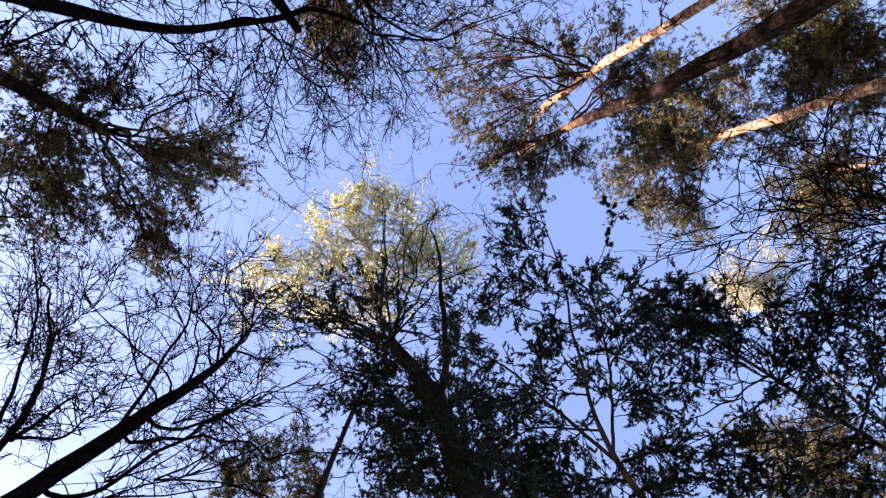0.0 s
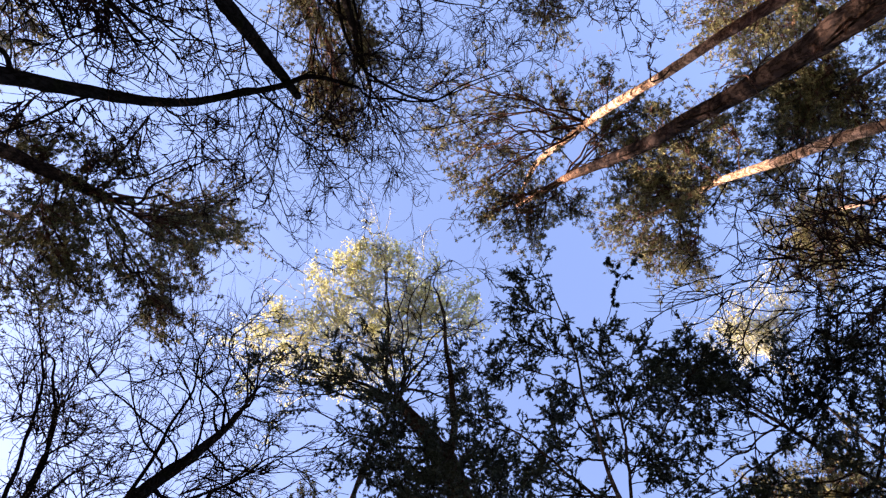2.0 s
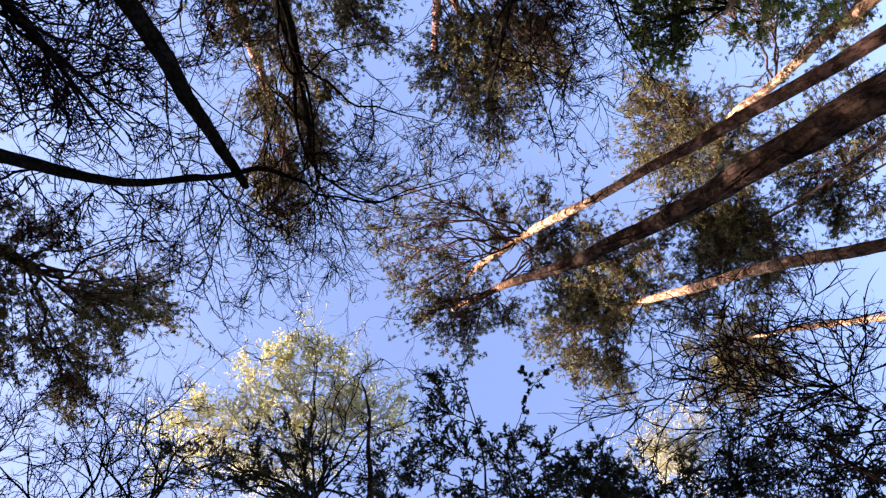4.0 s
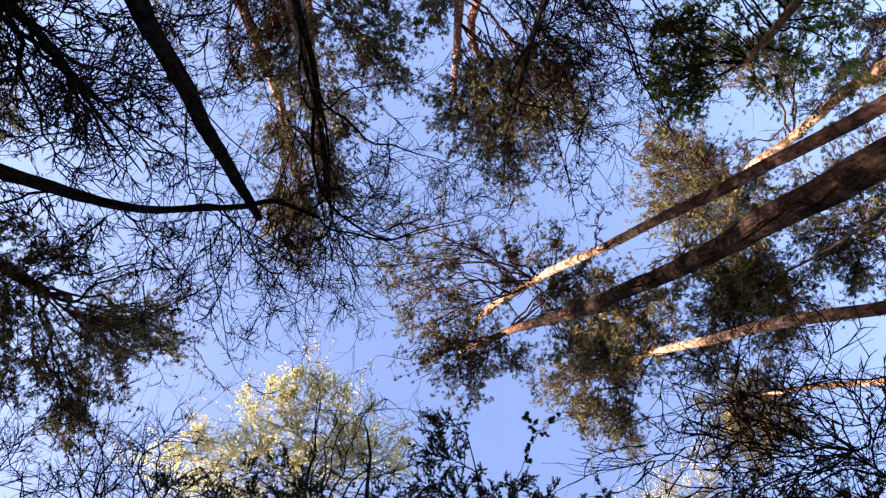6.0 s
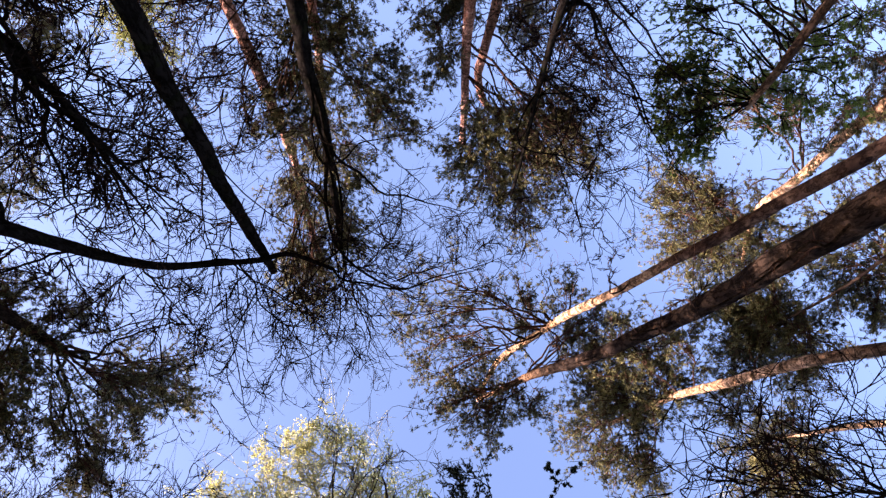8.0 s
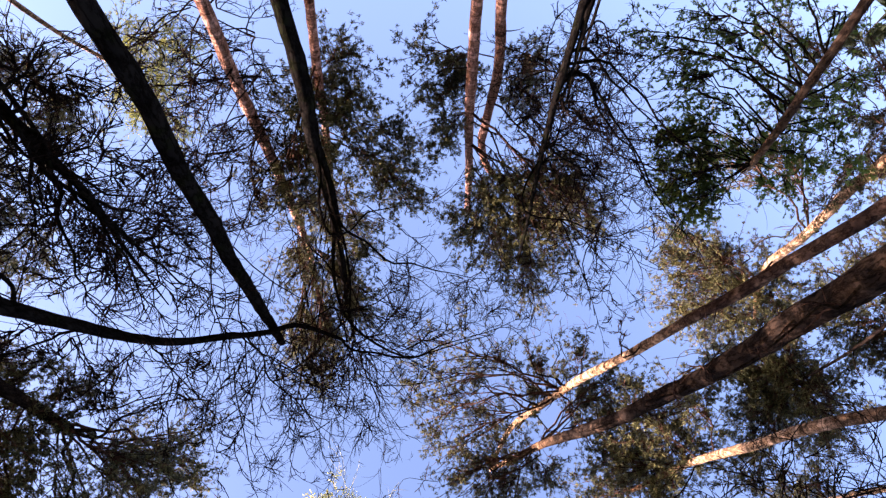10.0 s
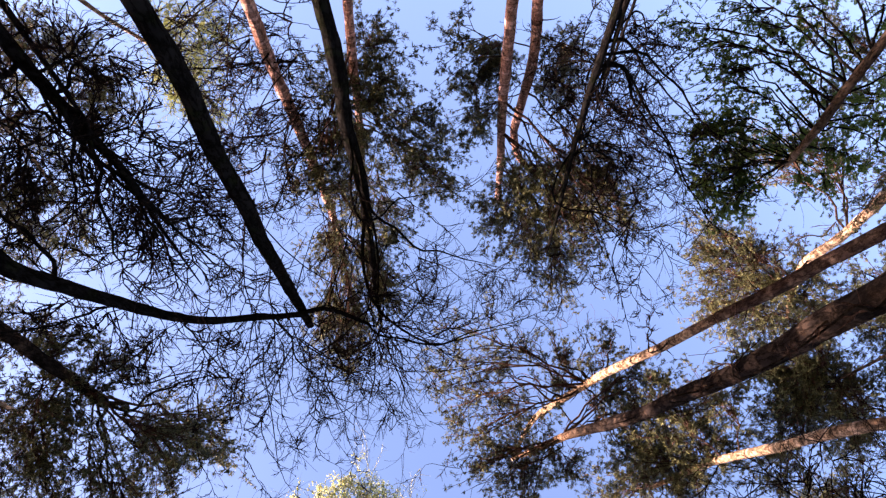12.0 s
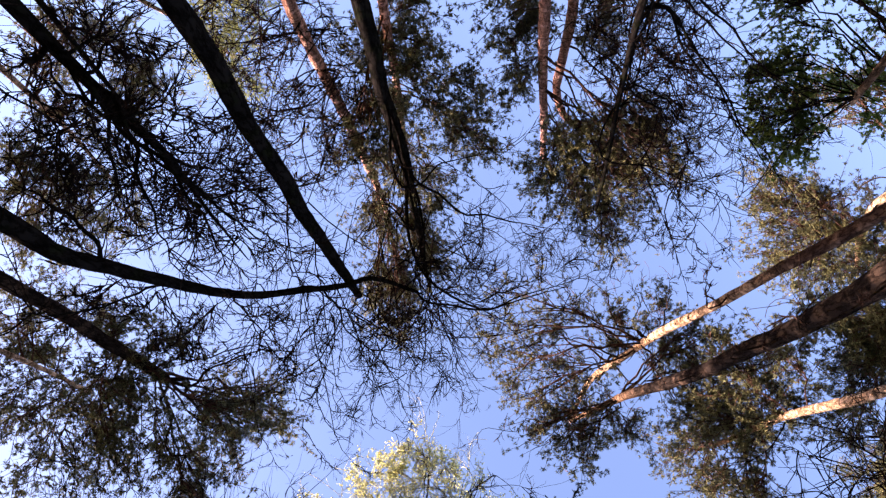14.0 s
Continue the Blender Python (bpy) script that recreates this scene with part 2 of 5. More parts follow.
def offshoots(lines, per, rng, lo=0.25, hi=1.0, angle=0.9):
    """Points along the lines and ways that leave them sideways: start, way, parent's index, fraction."""
    N, K = lines.shape[:2]
    i = np.repeat(np.arange(N), per)
    t = rng.uniform(lo, hi, len(i)) * (K - 1)
    k = np.minimum(t.astype(int), K - 2)
    fr = (t - k)[:, None]
    a, b = lines[i, k], lines[i, k + 1]
    tan = unit(b - a)
    side = unit(np.cross(tan, rng.normal(size=(len(i), 3))))
    ang = (angle * rng.uniform(0.6, 1.25, len(i)))[:, None]
    return a + (b - a) * fr, tan * np.cos(ang) + side * np.sin(ang), i, t / (K - 1)


def taper(r0, r1, steps):
    return np.asarray(r0).reshape(-1, 1) * (1 - np.linspace(0, 1, steps)) + np.asarray(r1).reshape(-1, 1) * np.linspace(0, 1, steps)


def stem(parent, points, radii, mat, rng, steps=60, sides=14, name="trunk", top=0.9):
    """A tapered, slightly crooked trunk with an uneven skin and a flared foot."""
    line = spline(points, steps)
    t = np.linspace(0, 1, steps)
    if len(radii) == 2:
        r = radii[0] + (radii[1] - radii[0]) * t ** top
    else:
        p = np.asarray(points, float)
        far = np.concatenate([[0], np.cumsum(np.linalg.norm(np.diff(p, axis=0), axis=1))])
        r = np.interp(t, far / far[-1], radii)
    r = r * (1 + 0.6 * np.exp(-line[:, 2] / 0.35))
    line = line + np.stack([np.interp(t, np.linspace(0, 1, 14), rng.normal(0, 0.1, 14)) * r for _ in range(2)] + [0 * t], 1) * (t > 0.02)[:, None]
    g = Geo()
    rough = 1 + 0.06 * rng.normal(size=(1, steps, sides))
    g.tubes(line[None], r[None], sides, rough)
    part(name, g, mat, parent)
    return line, r


def tree_root(name, label, category, points):
    e = new(name)
    e.empty_display_size = 0.5
    e.matrix_basis = Matrix.Translation((points[0][0], points[0][1], 0))
    return tagged(e, label, category, "forest trees")


def limb_to(parent, line, r, centre, mat, rng, name="limb", rise=0.7, thick=1.0, crook=0.012):
    """A limb that leaves the trunk below a bough's centre and bends out to it. Returns its line."""
    c = np.asarray(centre)
    d = np.linalg.norm(line[:, :2] - c[:2], axis=1)
    want = c[2] - rise * np.maximum(d, 0.3)
    k = int(np.argmin(np.abs(line[:, 2] - want) + 0.6 * d))
    k = max(4, min(k, len(line) - 2))
    a = line[k]
    far = np.linalg.norm(c - a)
    mid = a + (c - a) * 0.5 + np.array([0, 0, -0.12 * far]) + rng.normal(0, 0.05, 3) * far
    pts = spline([a, mid, c], 12)
    pts[1:-1] += rng.normal(0, crook, (10, 3)) * far
    r0 = min(0.5 * r[k], (0.01 + 0.012 * far) * thick)
    g = Geo()
    g.tubes(pts[None], taper([r0], [0.1 * r0 + 0.004], 12), 7)
    part(name, g, mat, parent)
    return pts


def arm(parent, trunk, points, mat, shoots, rng, r0=None, side=10, name="branch", twig=1.0, crook=0.012):
    """A long bare branch from the trunk through the points, with fine side twigs."""
    p0 = np.asarray(points[0])
    gap = np.linalg.norm(trunk - p0, axis=1)
    k = int(np.argmin(gap + 0.6 * np.maximum(0, trunk[:, 2] - p0[2] + 0.5 * gap)))
    if gap[k] > 0.15:
        points = [trunk[k]] + list(points)
    pts = spline(points, 24)
    far = np.linalg.norm(np.diff(pts, axis=0), axis=1).sum()
    kink = np.stack([np.interp(np.arange(24), np.linspace(0, 23, 11), np.concatenate([[0], rng.normal(0, 1, 9), [0]])) for _ in range(3)], 1)
    pts += kink * crook * min(far, 5)
    r0 = r0 or 0.008 + 0.006 * far
    g = Geo()
    g.tubes(pts[None], taper([0.92 * r0], [max(0.005, 0.1 * r0)], 24), 6)
    part(name, g, mat, parent)
    if side:
        n = 4
        ahead = np.repeat(unit(pts[-1] - pts[-4])[None], n, 0) + rng.normal(0, 0.28, (n, 3))
        s = grow(np.repeat(pts[-1:], n, 0), ahead, rng.uniform(0.15, 0.4, n) * min(far, 4), rng, 8, 0.16, 0.0)
        shoots.tubes(s, taper(np.full(n, max(0.005, 0.1 * r0)), np.full(n, 0.004), 8), 3)
        p, w, _, t = offshoots(pts[None], side, rng, 0.15, 1.0, 0.9)
        s = grow(p, w, rng.uniform(0.12, 0.38, len(p)) * min(far, 4) * twig, rng, 8, 0.2, 0.02)
        shoots.tubes(s, taper(np.full(len(p), 0.013), np.full(len(p), 0.006), 8), 3)
        q, wq, _, _ = offshoots(s, 6, rng, 0.15, 1.0, 0.7)
        s = grow(q, wq, rng.uniform(0.05, 0.18, len(q)) * min(far, 4) * twig, rng, 5, 0.14, 0.02)
        shoots.slivers(s, np.full(len(q), 0.019), rng)


def boughs_of(bl, line, r, root, mat, rng, rise, thick=1.0, crook=0.012, vary=0.0):
    return [(np.asarray(m[:3]), m[3], limb_to(root, line, r, m[:3], mat, rng, rise=rise * rng.uniform(1 - vary, 1 + vary), thick=thick, crook=crook)) for m in bl]


def pine(name, label, points, radii, boughs, arms=(), seed=0, density=1.0, stubs=3, in_shade=False, slim=False, red=False):
    """Scots pine: plated trunk, orange above, limbs to each bough, forked shoots ending in needle tufts."""
    rng = np.random.RandomState(100 + seed)
    root = tree_root(name, label, "pine tree", points)
    line, r = stem(root, points, radii, SHADED_PINE_BARK if in_shade else HALF_LIT_PINE_BARK if slim else RED_PINE_BARK if red else PINE_BARK, rng)
    shoots, needles = Geo(), Geo()
    for c, R, limb in boughs_of(boughs, line, r, root, PINE_LIMB, rng, 0.35, 0.6):
        n = int(12.5 * density) + 4
        goal = unit(rng.normal(size=(n, 3))) * (rng.uniform(0.03, 1, (n, 1)) ** 0.7) * R * np.array([1.85, 1.85, 1.35]) + c
        a = limb[rng.randint(4, 12, n)]
        far = np.linalg.norm(goal - a, axis=1)
        s1 = grow(a, goal - a, far, rng, 5, 0.16, 0.03)
        shoots.tubes(s1, taper(0.006 + 0.006 * far, np.full(n, 0.005), 5), 3)
        p, w, i, t = offshoots(s1, 11, rng, 0.3, 1.0, 0.85)
        s2 = grow(p, w, rng.uniform(0.1, 0.34, len(p)) * (0.5 + 0.5 * R), rng, 3, 0.22, 0.06)
        shoots.slivers(s2, np.full(len(p), 0.024), rng)
        tip = np.concatenate([s2[:, -1], s1[:, -1]])
        tw = np.concatenate([unit(s2[:, -1] - s2[:, -2]), unit(s1[:, -1] - s1[:, -2])])
        tuft = 12
        size = np.repeat(rng.uniform(0.85, 1.55, len(tip)), tuft)
        b = np.repeat(tip, tuft, 0) + rng.normal(0, 0.024, (len(tip) * tuft, 3))
        ways = unit(np.repeat(tw, tuft, 0) * 0.5 + unit(rng.normal(size=(len(b), 3))))
        needles.blades(b, ways, rng.uniform(0.056, 0.095, len(b)) * size, rng.uniform(0.024, 0.038, len(b)), rng)
    for r0, a in arms:
        arm(root, line, a, SPRUCE_BARK, shoots, rng, r0 or 0.026, 8, "bare_branch", 0.55, 0.034)
    part("twigwork", shoots, PINE_LIMB, root, kind="stuff")
    part("foliage", needles, PINE_NEEDLES, root, kind="stuff")
    for _ in range(stubs):
        k = rng.randint(int(len(line) * 0.3), int(len(line) * 0.85))
        a = rng.uniform(0, 2 * np.pi)
        g = Geo()
        L = rng.uniform(0.25, 0.9)
        s = grow(line[k][None], np.array([[np.cos(a), np.sin(a), 0.25]]), [L], rng, 6, 0.18, 0.05)
        g.tubes(s, taper([0.022], [0.006], 6), 6)
        part("dead_stub", g, SPRUCE_BARK, root, "bare broken branch stub")
    return root


def spruce(name, label, points, radii, boughs, arms=(), seed=0, density=1.0, spread=1.9, coarse=1.0):
    """Spruce: drooping boughs with flat sprays of short needles, and thin dead branches."""
    rng = np.random.RandomState(200 + seed)
    root = tree_root(name, label, "spruce tree", points)
    line, r = stem(root, points, radii, SPRUCE_BARK if coarse > 1 else SHADED_BARK, rng, top=0.55)
    shoots, needles = Geo(), Geo()
    for c, R, limb in boughs_of(boughs, line, r, root, SPRUCE_BARK, rng, -0.15, 0.5):
        n = int(9 * density)
        goal = unit(rng.normal(size=(n, 3))) * (rng.uniform(0.1, 1, (n, 1)) ** 0.5) * R * np.array([spread, spread, 1.0]) + c
        a = limb[rng.randint(3, 12, n)]
        far = np.linalg.norm(goal - a, axis=1)
        s1 = grow(a, goal - a, far * 1.05, rng, 6, 0.16, -0.02)
        shoots.tubes(s1, taper(np.full(n, 0.005), np.full(n, 0.003), 6), 4)
        p, w, i, t = offshoots(s1, 11, rng, 0.35, 1.0, 0.95)
        s2 = grow(p, w, rng.uniform(0.05, 0.17, len(p)) * (0.7 + R) * coarse ** 0.5, rng, 4, 0.2, -0.03)
        shoots.slivers(s2, np.full(len(p), 0.013), rng)
        q, wq, _, _ = offshoots(s2, 26, rng, 0.1, 1.0, 1.0)
        big = (1 + 0.4 * R) * coarse ** 0.75
        needles.blades(q, wq, rng.uniform(0.014, 0.028, len(q)) * big, rng.uniform(0.009, 0.014, len(q)) * big, rng)
    for r0, a in arms:
        arm(root, line, a, SPRUCE_BARK, shoots, rng, r0, 8, "bare_branch", 0.6)
    part("twigwork", shoots, TWIG, root, kind="stuff")
    part("foliage", needles, SPRUCE_NEEDLES, root, kind="stuff")
    return root


def needled_tree(name, label, points, radii, branches, seed=0, size=1.0):
    """A young spruce near by: each branch carries side twigs, forked again and coated with needles."""
    rng = np.random.RandomState(600 + seed)
    root = tree_root(name, label, "spruce tree", points)
    stem(root, points, radii, SPRUCE_BARK, rng, 80, 8)
    shoots, needles = Geo(), Geo()

    def coat(lines, per, lo):
        q, w, _, _ = offshoots(lines, per, rng, lo, 1.0, 0.85)
        needles.blades(q, w, rng.uniform(0.014, 0.024, len(q)) * size, rng.uniform(0.007, 0.011, len(q)) * size, rng)

    for r0, reach, count, pts in branches:
        line = spline(pts, 24)
        line[1:-1] += rng.normal(0, 0.004, (22, 3))
        g = Geo()
        g.tubes(line[None], taper([0.75 * r0], [0.25 * r0], 24), 6)
        part("branch", g, SPRUCE_BARK, root)
        p, w, _, t = offshoots(line[None], int(count * 2.2), rng, 0.12, 1.0, 1.0)
        s1 = grow(p, w, reach * rng.uniform(0.6, 1.35, len(p)) * (1.15 - 0.5 * t), rng, 7, 0.12, -0.03)
        shoots.tubes(s1, taper(np.full(len(p), 0.0035), np.full(len(p), 0.002), 7), 3)
        q, wq, _, tq = offshoots(s1, 7, rng, 0.25, 1.0, 0.8)
        s2 = grow(q, wq, reach * rng.uniform(0.15, 0.42, len(q)), rng, 4, 0.15, -0.02)
        shoots.slivers(s2, np.full(len(q), 0.006), rng)
        coat(s1, 30, 0.25)
        coat(s2, 20, 0.05)
    part("twigwork", shoots, TWIG, root, kind="stuff")
    part("foliage", needles, SPRUCE_NEEDLES, root, kind="stuff")
    return root


def broadleaf(name, label, points, radii, boughs, seed=0, yellow=False, full=99):
    """A tree in leaf: limbs, forked twigs and many small folded leaves; full: how many boughs are dense."""
    rng = np.random.RandomState(300 + seed)
    root = tree_root(name, label, "broadleaf tree", points)
    line, r = stem(root, points, radii, PINE_BARK, rng)
    shoots, leaves = Geo(), Geo()
    for k, (c, R, limb) in enumerate(boughs_of(boughs, line, r, root, SHADED_BARK if full < 99 else PINE_LIMB, rng, 0.5, 0.5)):
        n = 24 if k < full else 17
        goal = unit(rng.normal(size=(n, 3))) * (rng.uniform(0.2, 1, (n, 1)) ** 0.6) * R * np.array([1.3, 1.3, 1.0]) + c
        a = limb[rng.randint(6, 12, n)]
        far = np.linalg.norm(goal - a, axis=1)
        s1 = grow(a, goal - a, far, rng, 6, 0.18, 0.02)
        shoots.tubes(s1, taper(0.005 + 0.006 * far, np.full(n, 0.003), 6), 4)
        p, w, i, t = offshoots(s1, 6, rng, 0.3, 1.0, 0.8)
        s2 = grow(p, w, rng.uniform(0.15, 0.4, len(p)) * R, rng, 4, 0.2, 0.03)
        shoots.slivers(s2, np.full(len(p), 0.009), rng)
        q, wq, _, _ = offshoots(s2, 14, rng, 0.1, 1.0, 0.9)
        leaves.leaves(q, wq, rng.uniform(0.035, 0.065, len(q)), rng)
    part("twigwork", shoots, TWIG, root, kind="stuff")
    part("foliage", leaves, SUNLIT_LIME_LEAVES if yellow else GREEN_LEAVES, root, kind="stuff")
    return root


def bare(name, label, points, radii, boughs, arms=(), seed=0, leaves=0.0, pale=False, density=1.0, wander=0.2, limb=0.4, crook=0.012, side=10, fine=1.0):
    """A leafless (or thinly leaved) broadleaf tree: limbs that fork three times into fine twigs."""
    rng = np.random.RandomState(400 + seed)
    root = tree_root(name, label, "bare tree" if not leaves else "birch tree", points)
    line, r = stem(root, points, radii, SPRUCE_BARK if pale else SHADED_BARK, rng, top=0.8)
    shoots, foliage = Geo(), Geo()
    for c, R, limb_line in boughs_of(boughs, line, r, root, SUNLIT_TWIG if pale else SHADED_BARK, rng, 0.45, limb, 0.032, 0.7):
        n = int(15 * density) + 1
        goal = unit(rng.normal(size=(n, 3))) * (rng.uniform(0.4, 1, (n, 1)) ** 0.5) * R * np.array([1.5, 1.5, 1.0]) + c
        a = limb_line[rng.randint(3, 12, n)]
        far = np.linalg.norm(goal - a, axis=1)
        s1 = grow(a, goal - a, far * 1.1, rng, 9, wander * 0.75, 0.0)
        shoots.tubes(s1, taper(np.minimum(0.009 + 0.007 * far, 0.024) * fine, np.full(n, 0.005 * fine), 9), 3)
        p, w, i, t = offshoots(s1, 10, rng, 0.15, 1.0, 0.8)
        s2 = grow(p, w, rng.uniform(0.35, 1.0, len(p)) * R * (1.15 - 0.5 * t), rng, 7, wander * 0.7, 0.01)
        shoots.slivers(s2, np.full(len(p), 0.025 * fine), rng)
        q, wq, _, tq = offshoots(s2, 4, rng, 0.15, 1.0, 0.75)
        s3 = grow(q, wq, rng.uniform(0.12, 0.42, len(q)) * R * (1.1 - 0.5 * tq), rng, 4, 0.22, 0.02)
        shoots.slivers(s3, np.full(len(q), 0.018 * fine), rng)
        if leaves:
            per = max(1, int(round(leaves * 2)))
            u, wu, _, _ = offshoots(s3, per, rng, 0.2, 1.0, 0.9)
            if leaves < 1:
                keep = rng.uniform(size=len(u)) < leaves * 0.5
                u, wu = u[keep], wu[keep]
            foliage.leaves(u, unit(wu + [0, 0, -0.5]), rng.uniform(0.03, 0.06, len(u)) * (1.4 if pale else 1.0), rng)
    for r0, a in arms:
        arm(root, line, a, SPRUCE_BARK if pale else SHADED_BARK, shoots, rng, r0, side, crook=crook)
    part("twigwork", shoots, SUNLIT_TWIG if pale else TWIG, root, kind="stuff")
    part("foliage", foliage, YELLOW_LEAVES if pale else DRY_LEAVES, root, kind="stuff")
    return root


# ---- ground ----
def ground():
    bm = bmesh.new()
    bmesh.ops.create_grid(bm, x_segments=120, y_segments=120, size=300)
    for v in bm.verts:
        d = math.hypot(v.co.x, v.co.y)
        v.co.z = 0.25 * noise.noise(v.co * 0.12) * min(1, max(0, (d - 3) / 12)) - 0.02
    me = bpy.data.meshes.new("ground")
    bm.to_mesh(me)
    bm.free()
    me.materials.append(LITTER)
    return tagged(new("ground", me), "brown forest floor of needles, dry leaves and moss", "ground", kind="structure")


ground()

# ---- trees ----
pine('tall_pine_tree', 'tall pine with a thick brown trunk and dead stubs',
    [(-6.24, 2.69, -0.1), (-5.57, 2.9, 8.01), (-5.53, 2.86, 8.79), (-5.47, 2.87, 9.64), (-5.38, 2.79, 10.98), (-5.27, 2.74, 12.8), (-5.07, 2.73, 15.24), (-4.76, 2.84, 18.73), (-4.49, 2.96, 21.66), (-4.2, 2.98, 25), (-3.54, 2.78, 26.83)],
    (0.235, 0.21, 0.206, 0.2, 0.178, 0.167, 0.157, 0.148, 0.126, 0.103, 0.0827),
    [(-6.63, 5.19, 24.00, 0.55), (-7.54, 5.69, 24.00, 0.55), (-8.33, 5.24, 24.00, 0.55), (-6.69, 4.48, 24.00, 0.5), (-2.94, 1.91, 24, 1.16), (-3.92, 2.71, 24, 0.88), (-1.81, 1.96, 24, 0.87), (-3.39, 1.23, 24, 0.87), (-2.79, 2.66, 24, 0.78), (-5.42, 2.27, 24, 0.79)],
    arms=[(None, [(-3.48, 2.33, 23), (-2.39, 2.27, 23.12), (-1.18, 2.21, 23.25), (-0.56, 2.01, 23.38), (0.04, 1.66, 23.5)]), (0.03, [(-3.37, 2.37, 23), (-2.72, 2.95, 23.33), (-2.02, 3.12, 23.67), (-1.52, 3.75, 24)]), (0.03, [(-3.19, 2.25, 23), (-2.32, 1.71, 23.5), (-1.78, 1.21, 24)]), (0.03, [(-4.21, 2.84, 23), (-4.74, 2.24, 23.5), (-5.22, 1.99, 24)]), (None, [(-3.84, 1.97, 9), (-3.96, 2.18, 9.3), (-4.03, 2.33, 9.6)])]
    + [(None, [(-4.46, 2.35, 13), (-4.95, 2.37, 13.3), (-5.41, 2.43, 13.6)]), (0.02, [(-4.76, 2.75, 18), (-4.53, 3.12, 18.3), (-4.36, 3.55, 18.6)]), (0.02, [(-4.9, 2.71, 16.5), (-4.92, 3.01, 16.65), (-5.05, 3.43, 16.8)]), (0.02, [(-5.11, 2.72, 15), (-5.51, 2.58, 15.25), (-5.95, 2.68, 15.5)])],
    density=1.5, seed=1, stubs=9, in_shade=True)
pine('tall_pine_tree', 'slim sunlit pine with flaking orange bark and a forked top',
    [(-8.87, 4.89, -0.1), (-7.72, 4.99, 10.24), (-7.68, 5, 11.08), (-7.47, 5, 12.39), (-7.2, 4.95, 13.96), (-6.79, 4.93, 15.86), (-6.29, 4.85, 18.23), (-5.58, 4.78, 21.4), (-4.94, 4.51, 23.49), (-4.1, 4.02, 25.47), (-3.87, 3.51, 26.52), (-3.64, 3.05, 26.72)],
    (0.144, 0.129, 0.128, 0.127, 0.125, 0.12, 0.121, 0.127, 0.125, 0.104, 0.077, 0.0462),
    [(-1.76, 4.95, 24, 0.88), (-0.97, 4.05, 24, 0.68), (-1.5, 3.28, 24, 0.87), (-2.47, 3.99, 24, 0.68), (-4.83, 6.31, 24, 0.71), (-1.99, 5.87, 24, 0.69), (-5.76, 5.86, 22, 0.66), (-3.51, 6.36, 24, 0.7), (-4.77, 5.01, 24, 0.7), (-0.45, 5, 24, 0.69), (-0.72, 6.85, 24, 0.7)],
    arms=[(0.03, [(-5.00, 4.51, 22.90), (-5.48, 5.42, 23.27), (-5.54, 6.34, 23.63), (-6.09, 7.31, 24.00)]), (0.028, [(-5.38, 4.66, 21.70), (-5.86, 5.35, 22.15), (-5.97, 6.26, 22.60)]), (0.03, [(-4.65, 4.33, 24.00), (-5.16, 3.82, 24.13), (-5.98, 3.57, 24.27), (-6.48, 2.91, 24.40)]), (0.028, [(-4.25, 4.08, 24.60), (-4.44, 4.96, 24.93), (-4.09, 5.77, 25.27), (-4.27, 6.63, 25.60)]), (0.028, [(-4.79, 4.41, 23.70), (-4.80, 5.30, 24.10), (-5.22, 6.15, 24.50), (-5.12, 7.12, 24.90)]), (0.028, [(-3.89, 3.71, 25.50), (-4.95, 3.49, 25.65), (-5.60, 3.07, 25.80)]), (0.032, [(-4.42, 4.20, 24.40), (-3.78, 4.70, 24.73), (-3.01, 5.05, 25.07), (-2.21, 5.00, 25.40)]), (None, [(-5.81, 4.55, 17.8), (-5.9, 4.91, 17.97), (-5.92, 5.26, 18.13), (-6.13, 5.72, 18.3)]), (0.054, [(-4.65, 4.38, 23.8), (-4.15, 4.72, 24.17), (-3.19, 4.98, 24.55), (-2.18, 5.1, 24.92), (-1.02, 5.43, 25.3)]), (0.041, [(-5.1, 4.95, 22.18), (-4.5, 5.66, 22.58), (-4.5, 6.49, 22.98), (-4.98, 7.03, 23.38)]), (0.041, [(-4.68, 4.48, 23.66), (-3.92, 5.12, 24.16), (-3.12, 5.79, 24.66), (-2.48, 6.06, 25.16)])]
    + [(0.034, [(-5.57, 4.83, 20.97), (-5.97, 5.95, 21.47), (-6.27, 6.67, 21.97)]), (0.034, [(-5.22, 4.63, 22.29), (-5.93, 4.11, 22.79), (-6.32, 3.95, 23.29)]), (0.041, [(-3.89, 3.63, 26.06), (-3.41, 4.02, 26.56), (-2.76, 3.84, 27.06), (-2.04, 3.08, 27.56)]), (0.034, [(-3.93, 4.05, 25.33), (-3.49, 4.85, 25.83), (-3.18, 5.52, 26.33), (-2.27, 7.25, 26.83)]), (0.027, [(-6.06, 5.01, 18.48), (-6.22, 5.45, 18.73), (-6.24, 5.79, 18.98)])]
    + [(0.03, [(-5.34, 4.74, 21.85), (-5.01, 5.26, 22.18), (-5.38, 5.86, 22.52), (-5.23, 6.66, 22.85)]), (0.03, [(-4.3, 4.05, 24.73), (-4.67, 3.43, 25.23), (-5.06, 3.19, 25.73)]), (0.03, [(-4.21, 3.87, 25.4), (-3.48, 4.28, 25.8), (-2.71, 4.28, 26.2), (-2.35, 4.68, 26.6)]), (0.034, [(-4.94, 4.62, 23.13), (-4.41, 5.28, 23.53), (-4.06, 6.32, 23.93), (-3.58, 6.84, 24.33)])],
    seed=2, density=0.85, slim=True, stubs=6)
